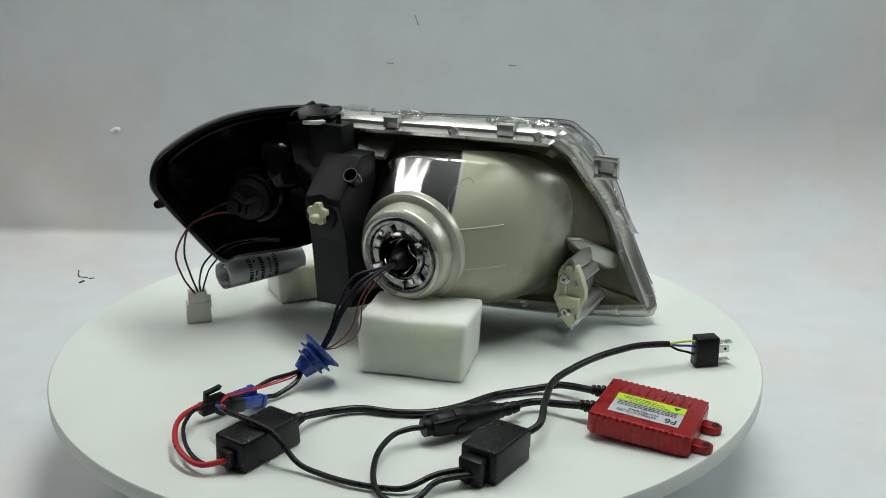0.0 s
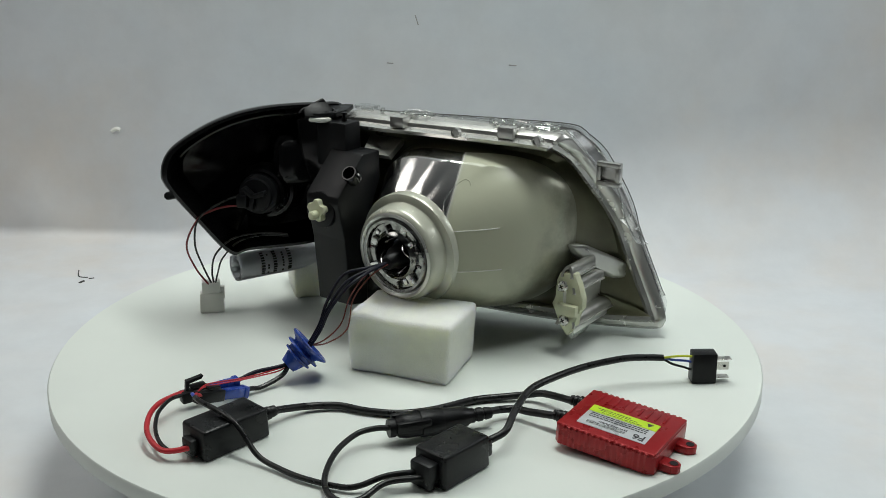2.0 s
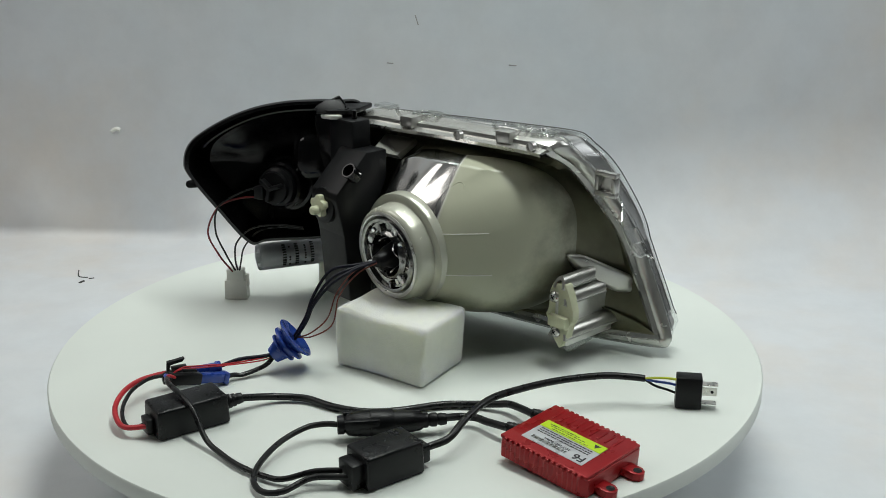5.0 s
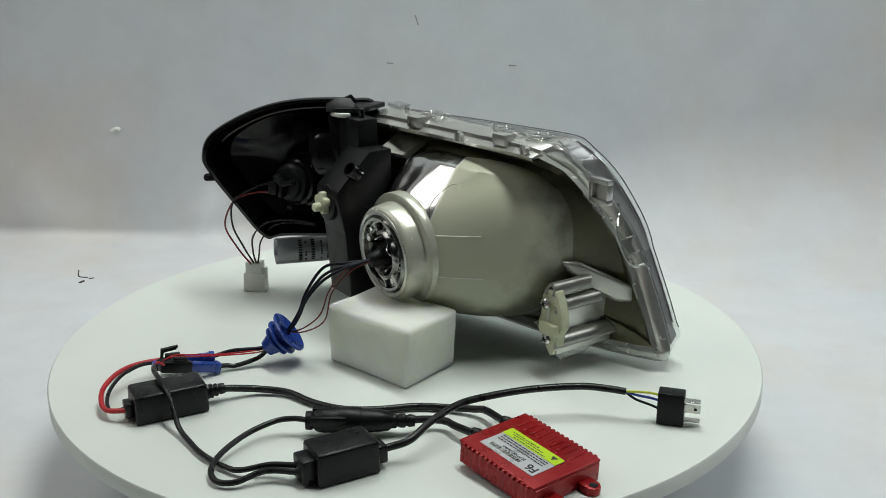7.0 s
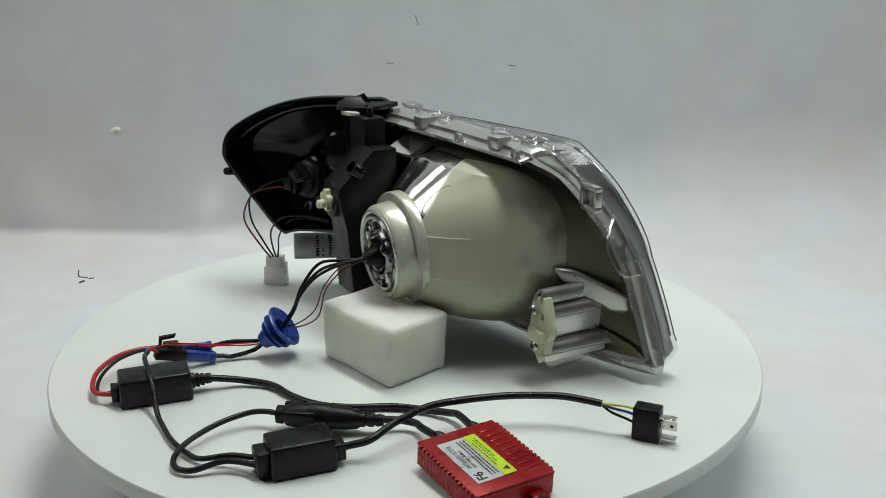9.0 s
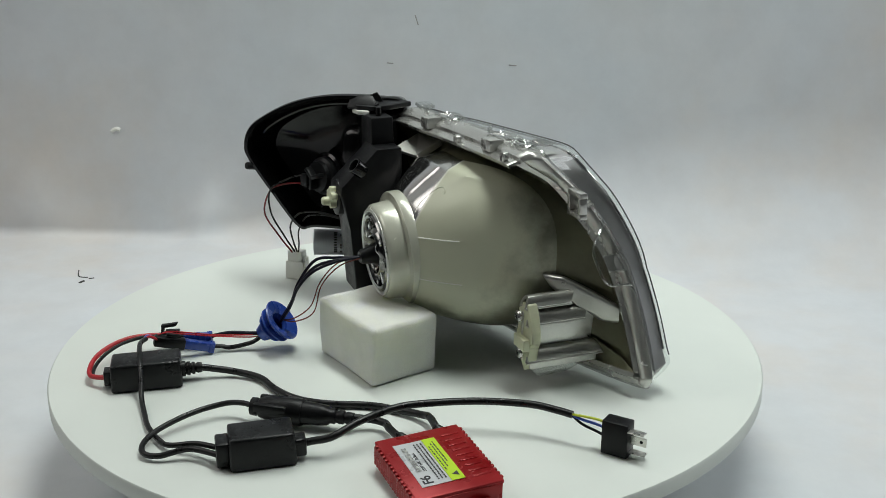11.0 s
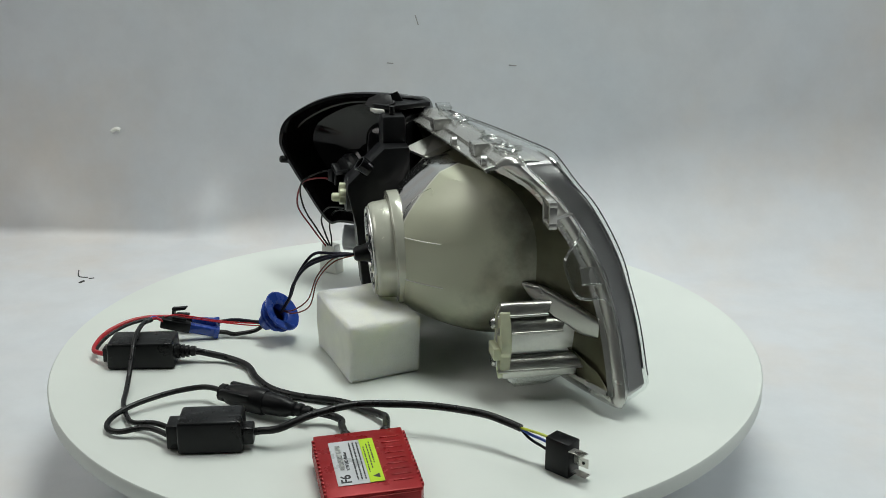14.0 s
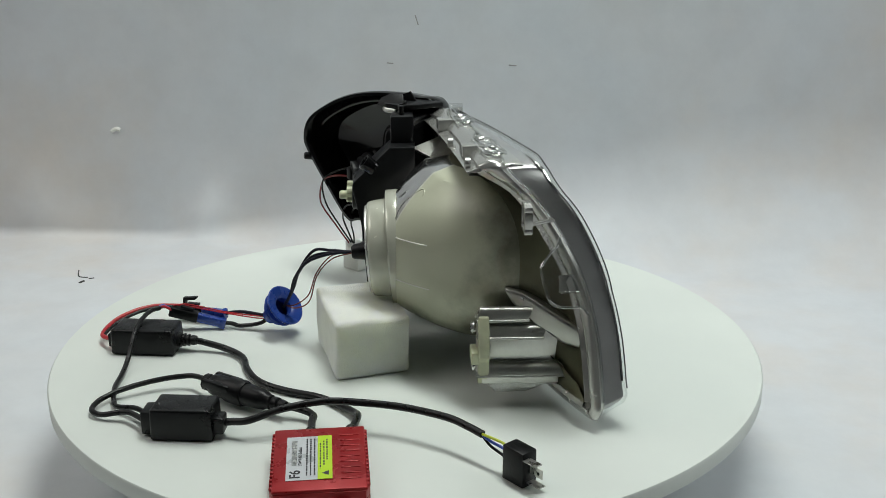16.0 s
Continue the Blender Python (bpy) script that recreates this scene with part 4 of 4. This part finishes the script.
# ---- black control boxes, coupler, cables ----
def build_boxes():
    a = moving(thing("igniter_box", (-0.1055, -0.1978, 0), "black moulded plastic igniter box with cable ends", "electronics box", "black boxes"))
    m = pose(-0.1055, -0.1978, 0.0004, 0, 0, 51.5)
    body = part("body", box(m, 0.0550, 0.0295, 0.0225, 0.0022, 3, 0.97), M_BOX, a)
    d = Vector((0.6225, 0.7826, 0))
    part("strain_relief", lathe(along(Vector((-0.1055, -0.1978, 0.0100)) + d * 0.027, d), [(0, 0), (0.0062, 0), (0.0062, 0.003), (0.0046, 0.0034), (0.0056, 0.0050), (0.0056, 0.0066), (0.0040, 0.0072), (0.0050, 0.0088), (0.0050, 0.0104), (0.0034, 0.0110), (0.0044, 0.0126), (0.0040, 0.0160), (0, 0.016)], 20), M_CABLE, a)
    o = Vector((-0.1055, -0.1978, 0.0095)) - d * 0.0272
    part("wire_outlet", box(along(o, -d), 0.012, 0.012, 0.0055, 0.001), M_BOX, a)
    for k, (mat, off) in enumerate(((M_REDWIRE, 0.0024), (M_CABLE, -0.0022))):
        s = o - d * 0.004 + Vector((-0.78, 0.62, 0)) * -off
        pts = [s, (-0.1370 - off, -0.2265, 0.0075), (-0.1485 - 1.2 * off, -0.2190, 0.0090), (-0.1575 - 1.4 * off, -0.2050, 0.0120), (-0.1620 - 1.2 * off, -0.1860, 0.0145), (-0.1610 - off, -0.1690, 0.0150), (-0.1570, -0.1565 + off, 0.0140), (-0.1530, -0.1500 + off, 0.0130)]
        part("wire", tube(pts, 0.0020 if k == 0 else 0.0015, 10), mat, a, ("thick red wire", "black wire")[k])

    b = moving(thing("relay_box", (0.058, -0.2243, 0), "black moulded plastic control box with cables at both ends", "electronics box", "black boxes"))
    m = pose(0.058, -0.2243, 0.0004, 0, 0, 53.0)
    body = part("body", box(m, 0.0455, 0.0285, 0.0240, 0.0020, 3, 0.97), M_BOX, b)
    part("cable_entry", box(m @ pose(-0.0260, 0.001, 0.0010), 0.0100, 0.0180, 0.0180, 0.0015), M_BOX, b)
    part("cable_exit", box(m @ pose(0.0255, -0.004, 0.0040), 0.0090, 0.0130, 0.0130, 0.0015), M_BOX, b)
    d = Vector((math.cos(radians(53)), math.sin(radians(53)), 0))
    n = Vector((-d.y, d.x, 0))
    s = Vector((0.058, -0.2243, 0.0110))
    part("plug_cable", tube([s + d * 0.024 - n * 0.004, s + d * 0.034 - n * 0.004 + Z * 0.001, (0.0925, -0.1900, 0.0150), (0.0985, -0.1680, 0.0200), (0.1085, -0.1390, 0.0225), (0.1270, -0.1165, 0.0230), (0.1515, -0.0956, 0.0235), (0.1813, -0.0794, 0.0240), (0.2010, -0.0735, 0.0230), (0.2125, -0.0710, 0.0220)], 0.0027, 12), M_CABLE, b, "black cable to the three-blade plug")
    part("loop_cable", tube([s - d * 0.028 - n * 0.003 + Z * -0.002, (0.0180, -0.2545, 0.0080), (0.0040, -0.2700, 0.0045), (-0.0090, -0.2735, 0.0040), (-0.0200, -0.2640, 0.0050), (-0.0245, -0.2450, 0.0070), (-0.0220, -0.2180, 0.0090), (-0.0120, -0.1970, 0.0110), (0.0000, -0.1905, 0.0125), (0.0110, -0.1895, 0.0130)], 0.0021, 12), M_CABLE, b, "looped black cable")
    part("sensor_cable", tube([s - d * 0.028 + n * 0.004, (0.0170, -0.2480, 0.0090), (-0.0010, -0.2560, 0.0050), (-0.0139, -0.2553, 0.0036), (-0.0381, -0.2474, 0.0036), (-0.0580, -0.2360, 0.0036), (-0.0760, -0.2250, 0.0070), (-0.0915, -0.2130, 0.0215), (-0.1060, -0.2030, 0.0262), (-0.1250, -0.1880, 0.0262), (-0.1340, -0.1760, 0.0240)], 0.0020, 12), M_CABLE, b, "black cable laid over the igniter box")
    for k, mat in enumerate((M_BLUEWIRE, M_REDWIRE)):
        part("tail_wire", tube([(-0.1330, -0.1780 + k * 0.001, 0.0245), (-0.1375 + 0.003 * k, -0.1720, 0.0245), (-0.1360 + 0.003 * k, -0.1660, 0.0205)], 0.0012, 8), mat, b, ("thin blue wire", "thin red wire")[k])

    c = moving(thing("coupler", (0.043, -0.176, 0), "black waterproof two-half cable coupler", "cable coupler"))
    p0, p1 = Vector((0.0095, -0.1895, 0.0125)), Vector((0.0760, -0.1575, 0.0110))
    cm = along(p0, p1 - p0) @ Matrix.Diagonal((1.12, 1.12, 1.06, 1))
    part("male_half", lathe(cm, [(0, 0), (0.0060, 0), (0.0062, 0.004), (0.0052, 0.0052), (0.0070, 0.007), (0.0080, 0.012), (0.0082, 0.024), (0.0076, 0.026), (0.0, 0.026)], 10), M_BLACK, c)
    part("locking_collar", lathe(cm, [(0.0, 0.022), (0.0088, 0.022), (0.0090, 0.026), (0.0090, 0.036), (0.0084, 0.038), (0, 0.038)], 12), M_BLACK, c)
    part("female_half", lathe(cm, [(0.0, 0.037), (0.0078, 0.037), (0.0072, 0.050), (0.0064, 0.056), (0.0050, 0.058), (0.0050, 0.061), (0.0038, 0.062), (0.0046, 0.064), (0.0046, 0.067), (0.0034, 0.068), (0.0042, 0.070), (0.0036, 0.074), (0, 0.074)], 12), M_BLACK, c)
    for x in (0.0065, -0.0065):
        part("latch", box(cm @ pose(x, 0.003, 0.004), 0.004, 0.006, 0.024, 0.001), M_BLACK, c)


build_boxes()


# ---- three-blade plug ----
def build_plug():
    ob = moving(thing("plug", (0.2450, -0.0640, 0), "black three-blade plug with bare metal blades", "plug"))
    m = pose(0.2450, -0.0640, 0.0004, 0, 0, 7.0)
    part("body", box(m, 0.0195, 0.0130, 0.0252, 0.0009, 2, 0.985), M_BLACK, ob)
    for y, z, w, h in ((-0.0030, 0.0205, 0.0065, 0.0009), (0.0005, 0.0125, 0.0009, 0.0068), (0.0005, 0.0035, 0.0065, 0.0009)):
        bl = box(m @ pose(0.0148, y, z - h / 2), 0.0125, w, h, 0.0003, 1)
        b = part("blade", bl, M_BLADE, ob, "flat tinned metal blade")
        if h > 0.005:
            part("blade_hole", lathe(m @ pose(0.0175, y, z) @ pose(0, -0.00055, 0, 90, 0, 0), [(0, 0), (0.0012, 0), (0.0012, 0.0002), (0, 0.0002)], 12), M_BLACK, b)
    end = Vector((0.2115, -0.0712, 0.0220))
    for k, (mat, z) in enumerate(((M_YGWIRE, 0.0215), (M_BLUEWIRE, 0.0165), (M_CABLE, 0.0095))):
        t = m @ Vector((-0.0095, -0.001 + 0.001 * k, z))
        part("wire", tube([end, end.lerp(t, 0.35) + Vector((0, -0.001, 0.0012 - 0.0012 * k)), end.lerp(t, 0.75) + Vector((0, 0, 0.0008 - k * 0.0006)), t], 0.0010, 8), mat, ob, ("thin yellow-green wire", "thin blue wire", "thin black wire")[k])


build_plug()


# ---- bulb harness: sleeve, blue grommet, connectors ----
def build_harness():
    ob = moving(thing("bulb_harness", (-0.10, -0.11, 0), "bulb wiring with a blue rubber grommet and blue connectors", "wiring harness"))
    gc, ga = Vector((-0.0705, -0.0858, 0.0265)), Vector((0.70, 0.35, 0.60)).normalized()
    tip = Vector((-0.0105, -0.0485, 0.0868))
    for k, off in enumerate(((0, 0, 0), (-0.002, 0.003, 0.003), (0.001, -0.003, -0.002))):
        o = Vector(off)
        part("sleeved_wire", tube([tip - U * -0.002, Vector((-0.0240, -0.0615, 0.0850)) + 0.5 * o, Vector((-0.0400, -0.0720, 0.0780)) + 1.5 * o, Vector((-0.0530, -0.0790, 0.0600)) + o, Vector((-0.0600, -0.0815, 0.0430)) + o * 0.6, gc + ga * 0.002 + 0.4 * o], 0.0013, 8), M_SLEEVE, ob, "dark sleeved wire")
    for k in (0, 1):
        o = Vector((0.0025 * k, -0.001 * k, -0.002 * k))
        part("thin_wire", tube([tip + o * 0.3, Vector((-0.0250, -0.0600, 0.0815)) + o, Vector((-0.0380, -0.0680, 0.0640)) + o, Vector((-0.0450, -0.0730, 0.0430)) + 2 * o, Vector((-0.0580, -0.0800, 0.0310)) + o, gc + ga * 0.003], 0.0006, 6), M_BROWNWIRE, ob, "thin reddish-brown wire")
    part("grommet", lathe(along(gc, ga), [(0.0075, -0.004), (0.0085, 0.0005), (0.0120, 0.0026), (0.0180, 0.0036), (0.0188, 0.0028), (0.0184, 0.0018), (0.0130, -0.0015), (0.0120, -0.0032), (0.0160, -0.0042), (0.0162, -0.0056), (0.0115, -0.0065),
                                         (0.0110, -0.0090), (0.0130, -0.0098), (0.0130, -0.0110), (0.0095, -0.0120), (0.0080, -0.0170), (0.0068, -0.0210), (0.0, -0.0210)], 36), M_BLUE, ob, "blue rubber stepped grommet")
    back = gc - ga * 0.019
    # two blue and black connectors
    ends = []
    for k, (p, q) in enumerate((((-0.1545, -0.1505, 0.0110), (-0.1190, -0.1215, 0.0120)), ((-0.1370, -0.1660, 0.0195), (-0.1119, -0.1251, 0.0062)))):
        p, q = Vector(p), Vector(q)
        m = axes(p, q - p, Z)
        ln = (q - p).length
        cb = part("black_connector", box(m @ pose(ln * 0.26, 0, -0.0055), ln * 0.52, 0.0088, 0.0092, 0.0014), M_BLACK, ob, "black connector half")
        part("latch", box(m @ pose(ln * 0.30, 0, 0.0048), 0.012, 0.006, 0.0022, 0.0006), M_BLACK, cb)
        bc = part("blue_connector", box(m @ pose(ln * 0.74, 0, -0.0048), ln * 0.50, 0.0072, 0.0080, 0.0012), M_BLUE, ob, "blue connector half")
        part("collar", box(m @ pose(ln * 0.97, 0, -0.0055), 0.005, 0.0088, 0.0092, 0.0012), M_BLUE, bc)
        ends.append(m @ Vector((ln, 0, 0)))
        if k == 0:
            hk = slab(m @ pose(0.004, 0.002, 0.0045, 90, 0, 0), [(0, 0), (0.0025, 0), (0.0030, 0.0055), (0.0130, 0.0062), (0.0150, 0.0085), (0.0140, 0.0095), (0.0120, 0.0082), (0.0010, 0.0078)], 0.004, 0.0005)
            part("latch_hook", hk, M_BLACK, ob, "open black latch hook")
    part("sleeved_wire", tube([back, back + Vector((-0.010, -0.006, -0.001)), Vector((-0.1080, -0.1100, 0.0145)), ends[0]], 0.0017, 8), M_SLEEVE, ob)
    part("sleeved_wire", tube([back, back + Vector((-0.005, -0.008, -0.007)), Vector((-0.1020, -0.1140, 0.0040)), Vector((-0.1080, -0.1190, 0.0050)), ends[1]], 0.0019, 8), M_CABLE, ob)
    for k in (0, 1):
        part("thin_wire", tube([back, back + Vector((-0.008, -0.006, -0.002 - 0.002 * k)), Vector((-0.1120, -0.1210 - 0.003 * k, 0.0150)), Vector((-0.1250, -0.1400 - 0.004 * k, 0.0200)), Vector((-0.1330, -0.1540 - 0.004 * k, 0.0235)), Vector((-0.1370, -0.1640, 0.0215))], 0.0006, 6), M_REDWIRE, ob, "thin red wire")


build_harness()


# ---- scuffs on the backdrop ----
def build_marks():
    floor = [[(-0.4270, 0.457), (-0.4200, 0.4330), (-0.408, 0.4290)], [(-0.4125, 0.4080), (-0.4085, 0.4150)], [(-0.405, 0.4240), (-0.399, 0.4265)]]
    wall = [[(-0.4080, 0.0620), (-0.4020, 0.0655), (-0.3960, 0.0640)], [(0.0150, 0.2210), (0.0190, 0.2080)], [(0.1400, 0.1553), (0.1500, 0.1547)], [(-0.0240, 0.1580), (-0.0150, 0.1572)], [(0.5560, -0.0590), (0.5640, -0.0586)]]
    for k, pts in enumerate(floor):
        line = [sheet_point(x, y, -0.09) + Z * 0.0004 for x, y in pts]
        m = part_free("scuff_mark", tube(line, 0.0007 if k != 1 else 0.0014, 6, 4), M_MARK)
        tagged(m, "small dark scuff on the backdrop sheet", "scuff mark", "backdrop scuffs")
    for k, pts in enumerate(wall):
        line = [sheet_point(x, 0.569 - 0.086 * x, z) for x, z in pts]
        m = part_free("scuff_mark", tube(line, 0.0030 if k == 0 else 0.0008, 6, 4), M_WHITE if k == 0 else M_SMUDGE)
        tagged(m, "small pale chip on the backdrop sheet" if k == 0 else "faint grey scuff on the backdrop sheet", "scuff mark", "backdrop scuffs")


build_marks()


# ---- what turns ----
def motions():
    for ob in TURNING:
        base = Matrix.Translation(ob.location)
        walk(ob, [(t / 2, pose(0, 0, 0, 0, 0, -(3.735 * t / 2 - 0.0038 * (t / 2) ** 2)) @ base) for t in range(33)])


motions()
